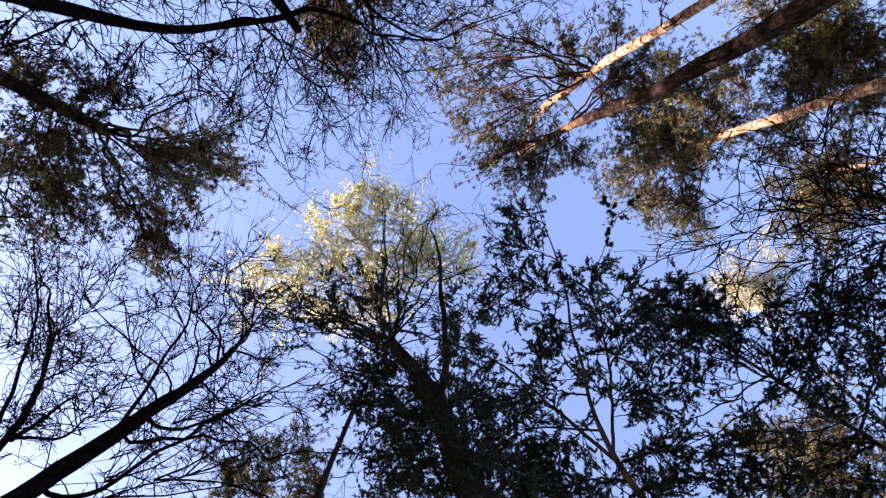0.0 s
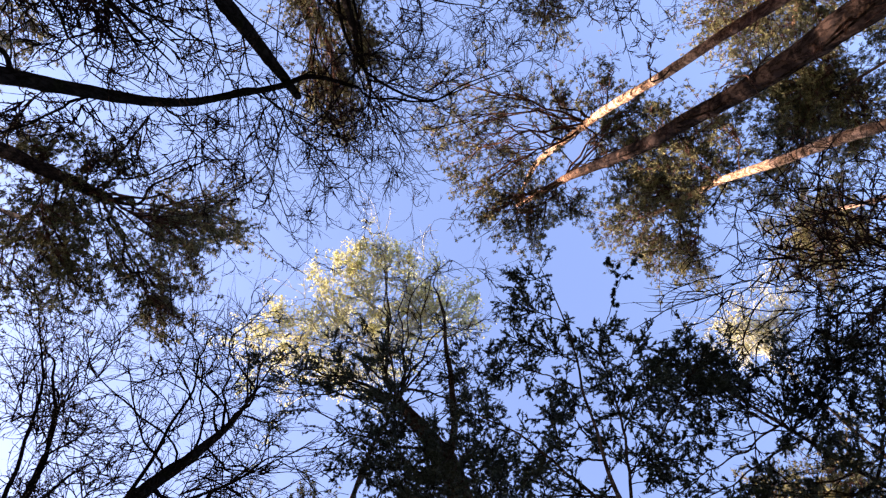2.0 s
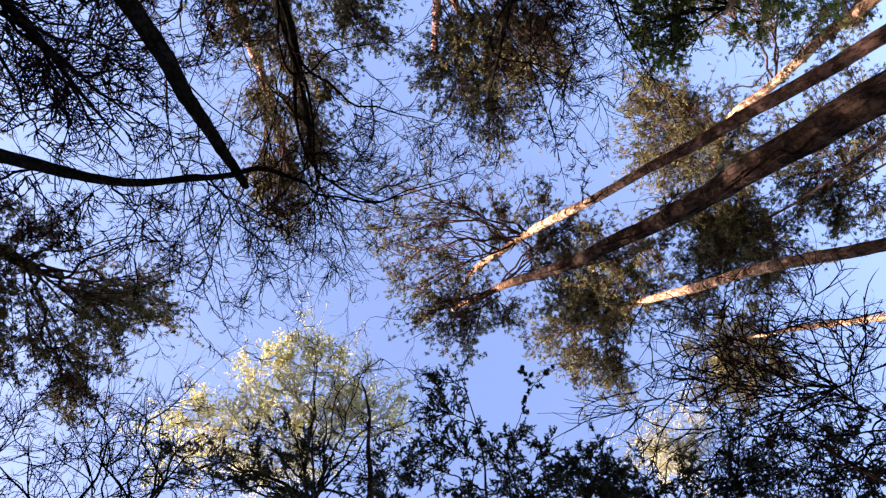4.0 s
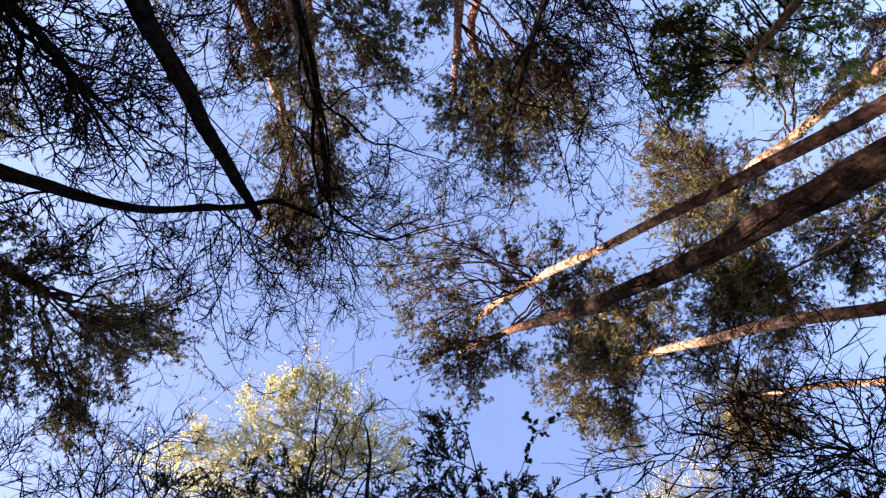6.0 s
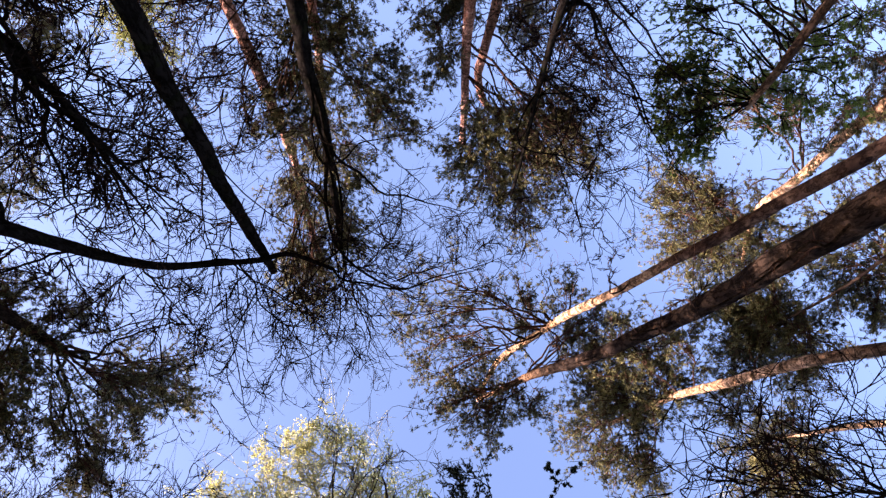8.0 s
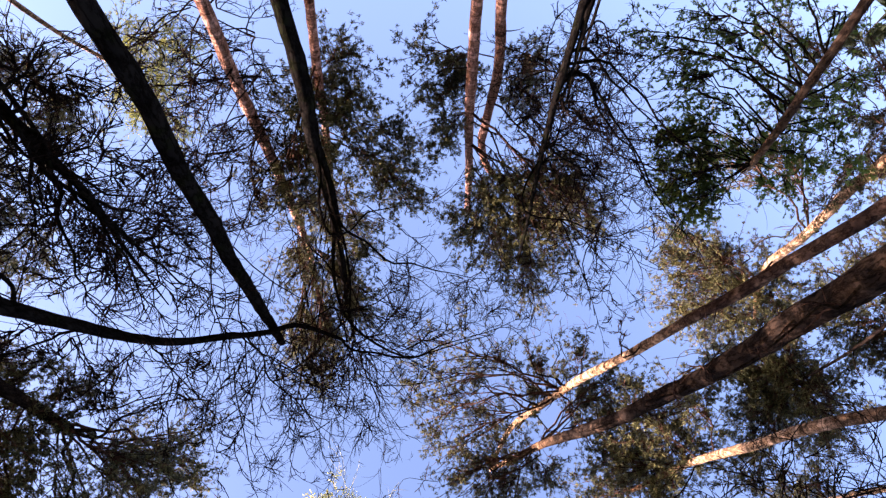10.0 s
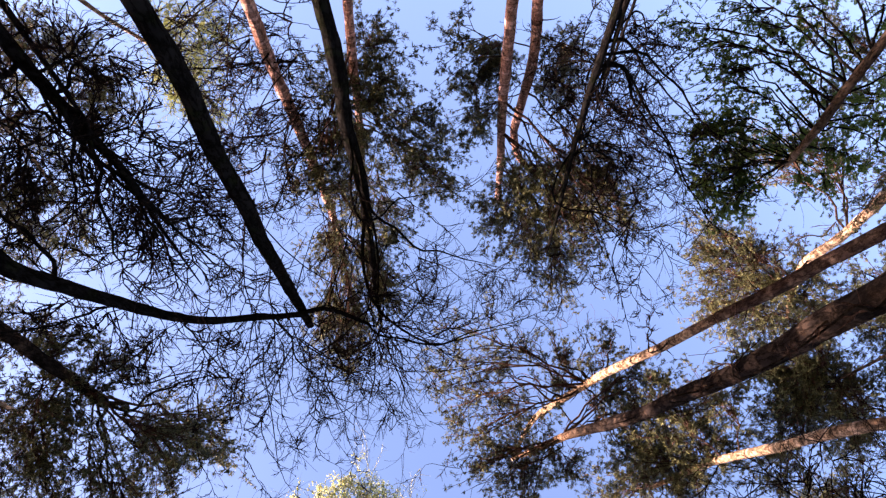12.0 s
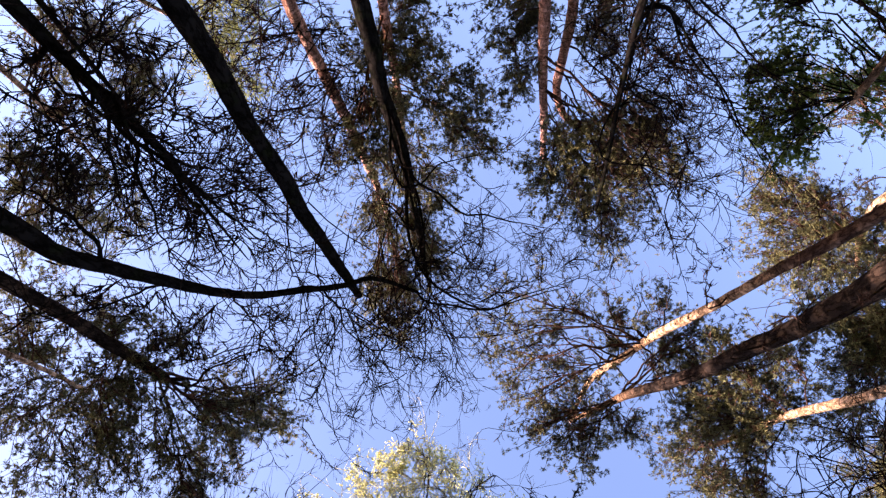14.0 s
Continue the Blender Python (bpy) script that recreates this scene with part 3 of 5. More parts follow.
pine('pine_tree', 'sunlit pine with orange upper bark and a rounded crown',
    [(-10.72, 2.52, -0.1), (-9.31, 2.34, 12.99), (-9.16, 2.39, 14.18), (-9.03, 2.41, 15.55), (-8.79, 2.34, 17.63), (-8.51, 2.32, 20.35), (-8.26, 2.09, 22.89), (-7.48, 1.71, 23.44)],
    (0.14, 0.125, 0.128, 0.126, 0.121, 0.109, 0.0881, 0.0551),
    [(-7.65, 1.93, 24.45, 1.24), (-7.2, 1.72, 26.26, 0.88), (-8.2, 0.7, 23.45, 1), (-7.74, 0.6, 24.87, 0.94), (-8.29, -0.23, 23.28, 0.69), (-7.91, 2.85, 22.97, 0.78), (-8.19, 3.52, 21, 0.82), (-7.21, 3.72, 21, 0.72), (-8.41, 4.23, 20, 0.7), (-6.65, 2.91, 23, 0.87), (-9, 2.45, 23, 0.9), (-8.26, 2.03, 23, 0.79), (-7.03, 4.25, 23, 0.78), (-7.2, 2.68, 23, 0.87), (-8.42, 2.61, 21, 0.82)],
    seed=3, density=2.2, stubs=6)
pine('pine_tree', 'dense green pine crown lit by low sun',
    [(-12.28, 7.13, -0.1), (-12.08, 5.33, 15.09), (-12.03, 4.93, 16.83), (-11.81, 4.4, 21.72)],
    (0.1, 0.03),
    [(-11.36, 4.66, 22.19, 1.02), (-12.03, 3.81, 21.59, 1.21), (-11.55, 3.52, 22.58, 0.93), (-12.45, 4.55, 20.64, 1.09), (-11.71, 5.24, 21.26, 0.8), (-12.81, 3.11, 20.74, 0.79), (-12.08, 4.68, 21.07, 0.8), (-10.8, 5.61, 22.4, 0.82), (-11.29, 5.95, 21.37, 0.9), (-12.11, 5.49, 20.58, 0.99), (-12.88, 3.98, 20.34, 0.89), (-11.75, 4.51, 21.65, 0.91), (-10.66, 2.16, 22, 0.79)],
    seed=4, density=2.7, in_shade=True)
pine('pine_tree', 'pine with a pale sunlit stem and olive crown',
    [(-16.25, 2.5, -0.1), (-14.18, 1.55, 19.63), (-14, 1.54, 21.01), (-13.84, 1.44, 22.77), (-13.66, 1.41, 24.45)],
    (0.107, 0.096, 0.096, 0.0692, 0.0445),
    [(-13.53, 1.51, 24.82, 1.15), (-13.84, 0.5, 24.41, 1.02), (-13.26, 0.57, 25.47, 0.93), (-14.08, 2.15, 23.78, 1.01), (-14.52, 0.78, 23.36, 1), (-13.45, -0.25, 25.12, 0.92), (-13.92, -0.48, 24.27, 0.91)],
    seed=5, density=2.3)
pine('pine_tree', 'pine with a bright orange stem and light green crown',
    [(-15.16, 12.08, -0.1), (-14.04, 10.23, 17.06), (-13.88, 10.13, 18.34), (-13.85, 9.92, 19.75), (-13.7, 9.65, 21.15), (-13.43, 9.45, 22.54), (-13.46, 8.96, 23.71), (-13.61, 7.87, 24.83)],
    (0.198, 0.176, 0.175, 0.166, 0.161, 0.155, 0.115, 0.0631),
    [(-11.31, 10.21, 25.57, 1.09), (-12.28, 9.4, 25.21, 1.2), (-11.37, 11.21, 24.48, 1.07), (-13.11, 8.25, 25.17, 1.08), (-11.46, 9.12, 26.62, 0.87), (-12.34, 10.44, 24.21, 0.95), (-13.77, 7.69, 24.75, 0.84), (-14.24, 8.13, 23.91, 0.83), (-10.76, 11.04, 25.28, 0.72), (-13.37, 9.1, 24.21, 0.95), (-12.71, 9.46, 24.65, 1.07), (-13.87, 9.52, 23.42, 0.82), (-12.35, 8.48, 26, 0.98), (-12.1, 14.14, 22.5, 1.07), (-13.87, 14.48, 22.5, 1.11), (-15.28, 14.06, 22.5, 1.13)],
    arms=[(0.04, [(-12.82, 8.64, 22.5), (-12.55, 10.5, 23.5), (-12.33, 11.41, 24.5)]), (0.04, [(-14.15, 9.92, 21), (-12.96, 10.08, 22.5), (-12.31, 10, 24)])],
    seed=6, density=2.9)
broadleaf('ivy_clad_tree', 'tree with fresh green leaves along an ivy-grown trunk',
    [(-8.91, 11.04, -0.1), (-8.5, 8.95, 11.58), (-8.44, 8.7, 12.6), (-8.4, 8.51, 13.45), (-8.38, 8.37, 14.66)],
    (0.107, 0.0952, 0.0918, 0.0909, 0.069),
    [(-6.90, 9.78, 15.40, 0.42), (-7.48, 9.92, 15.30, 0.42), (-6.73, 9.28, 15.70, 0.42), (-7.30, 9.33, 15.60, 0.42), (-7.81, 9.32, 15.40, 0.42), (-7.09, 8.80, 16.00, 0.42), (-7.66, 8.86, 15.90, 0.42), (-8.11, 8.51, 16.00, 0.42), (-7.07, 8.29, 16.30, 0.42), (-7.63, 8.26, 16.20, 0.42), (-6.56, 9.75, 15.50, 0.42), (-7.37, 7.94, 16.40, 0.42), (-7.93, 7.91, 16.30, 0.42), (-7.87, 8.98, 15.80, 0.42), (-7.23, 10.01, 15.20, 0.42), (-6.76, 8.62, 16.00, 0.42), (-6.35, 12.00, 14.60, 0.45), (-6.73, 11.44, 15.00, 0.45), (-7.15, 11.10, 15.00, 0.45), (-7.55, 11.33, 14.80, 0.45), (-7.83, 11.74, 14.60, 0.45), (-7.18, 11.79, 14.50, 0.45), (-8.01, 10.80, 15.00, 0.45), (-7.46, 10.56, 15.20, 0.45), (-6.02, 12.35, 14.40, 0.45), (-8.62, 11.62, 14.40, 0.45), (-9.06, 10.75, 14.40, 0.45), (-8.65, 9.81, 14.80, 0.45), (-8.45, 9.22, 15.20, 0.45), (-8.92, 9.12, 15.00, 0.45), (-9.13, 9.30, 14.50, 0.45), (-9.68, 8.90, 14.60, 0.45), (-9.82, 9.29, 14.20, 0.45), (-10.16, 10.01, 13.80, 0.45), (-10.82, 9.33, 14.40, 0.45), (-11.11, 10.40, 14.00, 0.45), (-9.09, 12.03, 14.00, 0.45), (-9.69, 11.18, 13.80, 0.45), (-9.26, 9.94, 14.00, 0.45), (-10.32, 8.70, 15.00, 0.45), (-11.38, 8.75, 15.00, 0.45), (-8.31, 12.16, 14.20, 0.45), (-9.79, 8.31, 15.50, 0.45), (-9.28, 8.51, 15.60, 0.45), (-7.64, 12.29, 14.00, 0.45), (-6.94, 12.61, 14.00, 0.45), (-8.58, 13.12, 13.80, 0.45), (-9.93, 12.84, 13.60, 0.45), (-11.19, 11.83, 13.60, 0.45)],
    seed=7, full=16)
pine('pine_tree', 'pine with a straight reddish stem and dark crown',
    [(-0.55, 11.83, -0.1), (-1.68, 11.41, 13.13), (-1.81, 11.35, 15), (-1.99, 11.33, 17.43), (-2.26, 11.13, 20.3), (-2.36, 10.97, 21.98)],
    (0.155, 0.139, 0.142, 0.134, 0.114, 0.073),
    [(-3.8, 9.4, 18.96, 0.86), (-3.12, 9.05, 20.25, 0.8), (-4.52, 9.47, 18.31, 0.84), (-3.38, 9.86, 18.43, 0.84), (-2.65, 9.58, 19.38, 0.78), (-4.25, 8.45, 20.57, 0.81), (-4.39, 7.65, 21.5, 0.74), (-5.1, 8.43, 19.59, 0.79), (-3.45, 8.54, 21.3, 0.74), (-4.39, 8.9, 19.43, 0.78), (-5.66, 8.79, 18.36, 0.67), (-2.06, 9.29, 20.42, 0.63)],
    red=True, seed=8, stubs=5, density=1.9)
pine('pine_tree', 'pine with an orange stem bent below the crown',
    [(-1.86, 12.78, -0.1), (-2.4, 12.17, 13.87), (-2.64, 12.13, 15.9), (-2.6, 12.03, 18.1), (-2.6, 11.85, 19.37), (-3, 11.45, 20.24), (-3.72, 11.22, 20.69)],
    (0.153, 0.136, 0.139, 0.14, 0.125, 0.0992, 0.0695),
    [(-5.42, 9.43, 18.51, 0.77), (-4.62, 9.19, 19.6, 0.8), (-0.91, 11.91, 17.04, 0.75), (-0.53, 12.78, 16.19, 0.74), (-1.14, 11.19, 17.93, 0.68), (-1.52, 12.34, 16.53, 0.58), (-3.62, 11.78, 16.64, 0.75), (-3.83, 12.57, 15.9, 0.66), (-5.01, 9.94, 18.1, 0.68)],
    red=True, seed=9, density=1.9)
pine('pine_tree', 'pine with reddish upper stem and hanging olive crown',
    [(4.88, 10.37, -0.1), (3.92, 9.9, 11.91), (3.82, 9.88, 13.71), (3.63, 9.85, 15.63), (3.45, 9.81, 17.9), (3.27, 9.65, 19.81), (3.05, 9.44, 22.07), (2.99, 9.26, 23.62)],
    (0.154, 0.137, 0.143, 0.147, 0.138, 0.128, 0.0986, 0.0609),
    [(2.28, 9.06, 19.18, 0.85), (2.89, 8.13, 20.88, 0.81), (1.72, 8.15, 21.78, 0.84), (2.22, 6.63, 22.5, 1.03), (2.3, 5.3, 22.5, 0.83), (3.1, 6.22, 22.5, 0.75), (1.15, 7.45, 22.5, 0.66)],
    red=True, seed=10, stubs=4, density=3.0)
pine('pine_tree', 'pine with a thin sunlit orange stem and brown-green crown',
    [(1.87, 11.95, -0.1), (2.19, 11.6, 13.56), (2.25, 11.62, 15.39), (2.24, 11.6, 17.05), (2.28, 11.46, 19.17), (2.28, 11.14, 21.5)],
    (0.14, 0.125, 0.126, 0.123, 0.105, 0.0661),
    [(1, 10.74, 18.33, 0.93), (0.15, 10.31, 19.16, 0.87), (1.36, 9.78, 20.1, 0.89), (1.8, 11.36, 17.32, 0.66), (-0.57, 10.04, 19.68, 0.62), (1.03, 9.2, 21.77, 0.66), (1.64, 12.55, 16.11, 0.74), (0.02, 11.08, 17.88, 0.67), (1.33, 11.82, 16.86, 0.66), (2.25, 12.04, 16.49, 0.66), (2.31, 10.6, 18.23, 0.59), (3.17, 11.49, 16.83, 0.66), (2.59, 9.09, 16.5, 0.68), (2.79, 8.29, 16.5, 0.59)],
    red=True, seed=11, density=2.0)
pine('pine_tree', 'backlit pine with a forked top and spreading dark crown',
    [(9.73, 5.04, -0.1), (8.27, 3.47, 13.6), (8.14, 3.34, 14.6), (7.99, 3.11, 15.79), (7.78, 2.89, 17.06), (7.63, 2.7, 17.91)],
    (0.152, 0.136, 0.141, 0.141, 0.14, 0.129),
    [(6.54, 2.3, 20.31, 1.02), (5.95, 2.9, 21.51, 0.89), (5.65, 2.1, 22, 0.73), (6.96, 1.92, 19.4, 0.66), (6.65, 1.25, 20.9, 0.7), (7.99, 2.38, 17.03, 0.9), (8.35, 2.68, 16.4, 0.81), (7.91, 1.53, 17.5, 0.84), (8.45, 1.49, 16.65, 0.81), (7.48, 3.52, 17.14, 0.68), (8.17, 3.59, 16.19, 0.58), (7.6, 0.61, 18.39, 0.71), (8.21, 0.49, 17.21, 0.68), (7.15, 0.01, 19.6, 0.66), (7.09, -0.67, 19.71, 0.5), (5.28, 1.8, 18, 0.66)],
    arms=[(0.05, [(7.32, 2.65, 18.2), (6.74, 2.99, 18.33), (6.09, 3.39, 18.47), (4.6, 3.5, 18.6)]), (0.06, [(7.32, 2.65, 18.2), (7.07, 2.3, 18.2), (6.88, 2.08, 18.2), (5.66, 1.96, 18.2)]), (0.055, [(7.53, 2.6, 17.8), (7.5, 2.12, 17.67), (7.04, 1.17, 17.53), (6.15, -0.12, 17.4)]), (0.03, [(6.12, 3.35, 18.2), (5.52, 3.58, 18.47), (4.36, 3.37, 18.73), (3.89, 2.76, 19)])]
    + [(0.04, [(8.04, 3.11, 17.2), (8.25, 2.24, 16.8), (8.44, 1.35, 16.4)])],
    seed=12, density=1.5, in_shade=True)
pine('pine_tree', 'shaded pine with a reddish stem and dark crown',
    [(12.54, 4.47, -0.1), (11.07, 3.13, 16.6), (10.81, 2.92, 18.01), (10.48, 2.59, 19.65)],
    (0.15, 0.05),
    [(12, 3.27, 18.77, 0.9), (11.81, 1.57, 19.36, 1), (11.61, 0.3, 19.76, 0.92), (10.86, 0.34, 20.88, 0.85), (12.23, 2.37, 18.76, 0.9), (11.84, 5.46, 18.19, 0.81), (10.93, 4.97, 19.25, 0.82), (11.83, 4.31, 18.61, 0.81), (12.23, 4.37, 18.24, 0.81), (12.62, 3.83, 20, 0.96), (12.48, 1.93, 20, 0.95), (11.49, 2.56, 20, 0.84), (9.51, 1.85, 19, 0.76)],
    seed=13)
broadleaf('sunlit_broadleaf_tree', 'distant tree with yellow-green sunlit leaves',
    [(11.94, 13.33, -0.1), (9.94, 13.79, 17.06), (9.09, 14.13, 18.8), (8.24, 14.18, 20.46)],
    (0.14, 0.05),
    [(9.30, 15.84, 20.00, 0.95), (8.60, 16.38, 20.00, 0.95), (8.05, 15.83, 20.50, 0.95), (8.91, 15.03, 20.50, 0.95), (8.25, 14.97, 21.00, 0.85), (8.99, 14.07, 21.00, 0.75), (7.55, 16.06, 20.00, 0.75), (9.63, 16.37, 19.50, 0.9), (7.65, 13.62, 18.86, 1.19), (7.46, 12.99, 19.72, 1), (8.2, 13.81, 18.36, 0.99), (7.26, 12.49, 20.55, 0.81), (8.06, 12.8, 19.51, 0.9), (8.44, 13.02, 18.99, 0.79), (7.1, 14.48, 18.28, 0.89)],
    seed=14, yellow=True)
pine('pine_tree', 'distant olive pine behind bare branches',
    [(12.36, 11.19, -0.1), (11.46, 9.67, 14.71), (11.32, 9.53, 17.39), (11.08, 9.03, 19.59)],
    (0.16, 0.05),
    [(11.96, 7.55, 19.2, 0.96), (10.02, 11.57, 17.93, 1.05), (12.51, 8.63, 18.04, 0.95), (11.53, 8.39, 19.04, 0.86), (9.55, 11.18, 18.54, 0.86), (11.91, 10.49, 17.45, 0.96), (10.18, 12.61, 17.18, 0.96), (9.55, 12.09, 17.84, 0.86), (12.82, 7.26, 18.51, 0.96), (12.81, 9.25, 17.51, 0.86), (11.15, 9.62, 18.51, 0.86), (11.7, 7.07, 19.83, 0.87), (12.66, 6.59, 19.03, 0.86), (10.73, 7.86, 20.39, 0.79), (11.98, 8.38, 18.63, 0.86), (12.99, 7.92, 18.03, 0.86)]
    + [(12.34, 13.44, 17, 1.02), (11.45, 12.65, 17, 0.88), (12.19, 11.8, 17, 0.98)],
    seed=15, density=1.5)
pine('pine_tree', 'distant pine with a dark stem and olive crown',
    [(4.1, -9.25, -0.1), (3.2, -6.91, 19.69), (3.04, -6.42, 21.44), (2.86, -6.06, 22.17)],
    (0.12, 0.04),
    [(4.72, -5.97, 19.88, 0.84), (3.94, -6.09, 20.59, 0.69), (5.12, -6.26, 19.07, 0.74), (3.66, -6.76, 19.75, 0.67), (5.56, -5.82, 19.14, 0.58)],
    in_shade=True, density=1.5, seed=16)
pine('pine_tree', 'distant olive pine lit by low sun',
    [(-14.55, -9.75, -0.1), (-12.6, -8.15, 20.22), (-12.25, -7.94, 21.94), (-11.79, -7.55, 22.97)],
    (0.18, 0.05),
    [(-11.28, -7.04, 22.06, 1.04), (-11.6, -7.62, 21.16, 1.02), (-10.55, -8.07, 22.08, 1.04), (-11.81, -6.17, 22.01, 0.94), (-12.2, -7.6, 20.52, 0.91), (-10.97, -7.41, 22.16, 0.94), (-10.39, -7.34, 23.13, 0.85), (-12.06, -6.67, 21.3, 0.92), (-11.03, -8.18, 21.38, 0.92)],
    seed=17, density=1.8)
pine('pine_tree', 'pine with brown sunlit branches',
    [(2.19, -9.15, -0.1), (1.34, -6.89, 19), (1.13, -6.32, 19.87), (0.8, -5.55, 20.4)],
    (0.1, 0.03),
    [(0.88, -5.9, 20, 0.66), (1.23, -6.82, 20, 0.75), (0.38, -5.14, 20, 0.57)],
    in_shade=True, seed=18, density=0.7)
spruce('spruce_tree', 'dark spruce with drooping needle sprays and a bare top',
    [(-1.02, -4.59, -0.1), (-0.55, -3.78, 9.6), (-0.42, -3.66, 10.63), (-0.23, -3.38, 11.67), (-0.09, -3.15, 12.7), (0.08, -3.02, 13.73), (0.4, -2.8, 14.77), (0.93, -2.31, 15.8)],
    (0.3, 0.23, 0.21, 0.2, 0.19, 0.18, 0.15, 0.1),
    [(-1.01, -3.28, 11.5, 0.42), (-1.41, -3.53, 11, 0.42), (-0.73, -3.4, 10.5, 0.4), (-0.59, -3.12, 12.5, 0.42), (0.72, -2.72, 13.5, 0.42), (1.27, -2.96, 13, 0.42), (0.75, -3.28, 11.8, 0.4), (1.02, -3.4, 11, 0.4), (0.3, -3.29, 10.6, 0.36), (1.78, -2.79, 14, 0.4), (-0.58, -2.23, 15, 0.42), (-0.98, -1.62, 15.5, 0.4), (3.21, -1.43, 16.2, 0.36), (2.49, -1.53, 16.2, 0.38), (1.74, -1.35, 16.6, 0.36), (3.98, -1.23, 16.4, 0.3), (2.03, -1.36, 13.5, 0.41), (2.63, -1.43, 13.5, 0.37), (1.43, -1.1, 13.5, 0.36), (1.27, -1.8, 13.5, 0.41), (1.25, -0.79, 15, 0.29), (0.73, -1.49, 15, 0.4), (-0.3, -1.35, 15.5, 0.48), (-0.68, -1.72, 14.5, 0.44), (1.05, -2.28, 12, 0.46), (0.46, -2.4, 12, 0.5), (-0.09, -2.27, 13, 0.45), (-0.71, -2.3, 12.5, 0.43), (0.12, -2.66, 11, 0.46), (-0.54, -2.56, 10.5, 0.43), (0.59, -2.64, 11, 0.42), (-0.79, -2.69, 9.5, 0.36)]
    + [(-0.22, -2.41, 11.5, 0.39), (0.85, -2.03, 13, 0.4), (-0.33, -2.66, 9.5, 0.39), (-0.05, -2.73, 9, 0.3), (-1.02, -2.49, 8.5, 0.25), (0.27, -2.8, 10, 0.3), (1.03, -2.76, 11.5, 0.44), (1.32, -2.53, 12, 0.41), (0.69, -3.02, 11, 0.38), (-0.99, -2.51, 10.5, 0.36)],
    arms=[(0.09, [(0.38, -2.68, 14.2), (0.93, -2.33, 15.8)]), (0.045, [(1.02, -2.27, 15.8), (1.14, -1.67, 16.98), (1.16, -0.82, 18.15), (1.16, 0.16, 19.32), (1.22, 1.13, 20.5)]), (0.022, [(1.08, -1.9, 16.2), (1.36, -1.24, 16.63), (1.58, -0.88, 17.07), (1.87, -0.57, 17.5)]), (0.035, [(0.83, -2.22, 15.8), (0.77, -1.68, 16.85), (0.82, -0.96, 17.9), (0.69, -0.15, 18.95), (0.56, 0.77, 20)]), (0.03, [(0.76, -1.88, 16.4), (0.55, -1.67, 16.7), (0.06, -1.53, 17)]), (0.085, [(-0.13, -2.77, 13.5), (-0.17, -1.74, 14.88), (-0.15, -1.05, 16.25), (-0.14, -0.19, 17.62), (-0.15, 0.28, 19)]), (0.028, [(-0.15, 0.28, 19), (-0.48, 0.35, 19.2), (-1.08, 0.43, 19.4), (-1.39, 0.32, 19.6)]), (0.025, [(-0.93, 0.4, 19.4), (-1.15, 0.06, 19.55), (-1.54, 0.07, 19.7)]), (0.028, [(-0.17, -0.96, 17.4), (0.13, -0.72, 17.8), (0.31, -0.38, 18.2)]), (0.034, [(-0.2, -1.12, 17.3), (-0.77, -1.11, 17.6), (-1.13, -0.99, 17.9), (-1.52, -0.67, 18.2)]), (0.045, [(0.95, -2.25, 15.8), (1.87, -1.89, 15.95), (2.48, -1.64, 16.1), (3.23, -1.5, 16.25), (3.87, -1.36, 16.4)]), (0.04, [(0.92, -2.26, 15.7), (1.63, -2.07, 15.87), (2.38, -2.12, 16.03), (3.25, -2.04, 16.2)]), (0.04, [(0.8, -2.19, 15.8), (0.33, -2.21, 15.93), (-0.26, -2.44, 16.07), (-0.75, -2.67, 16.2)]), (0.03, [(0.93, -2.3, 15.8), (1.35, -1.82, 16.13), (1.91, -1.33, 16.47), (2.44, -1.08, 16.8)]), (0.04, [(0.55, -2.58, 14.8), (1.24, -2.8, 14.93), (1.91, -2.68, 15.07), (2.4, -3.02, 15.2)]), (0.04, [(-0.05, -3.03, 13), (-0.65, -2.92, 13.2), (-1.24, -3.15, 13.4), (-1.75, -3.59, 13.6)]), (0.04, [(0.13, -2.88, 13.2), (0.82, -3.23, 13.2), (1.33, -3.69, 13.2), (1.65, -4.26, 13.2)]), (0.03, [(0.08, -2.88, 13), (0.38, -3.32, 12.73), (0.54, -3.87, 12.47), (0.38, -4.32, 12.2)]), (0.03, [(0.04, -2.93, 12.8), (0.7, -3.36, 12.6), (0.63, -3.84, 12.4), (0.51, -4.31, 12.2)]), (0.03, [(-0.18, -3.27, 11.6), (-0.79, -3.27, 11.8), (-1.23, -3.54, 12)])],
    seed=19, coarse=2.0, density=1.1)
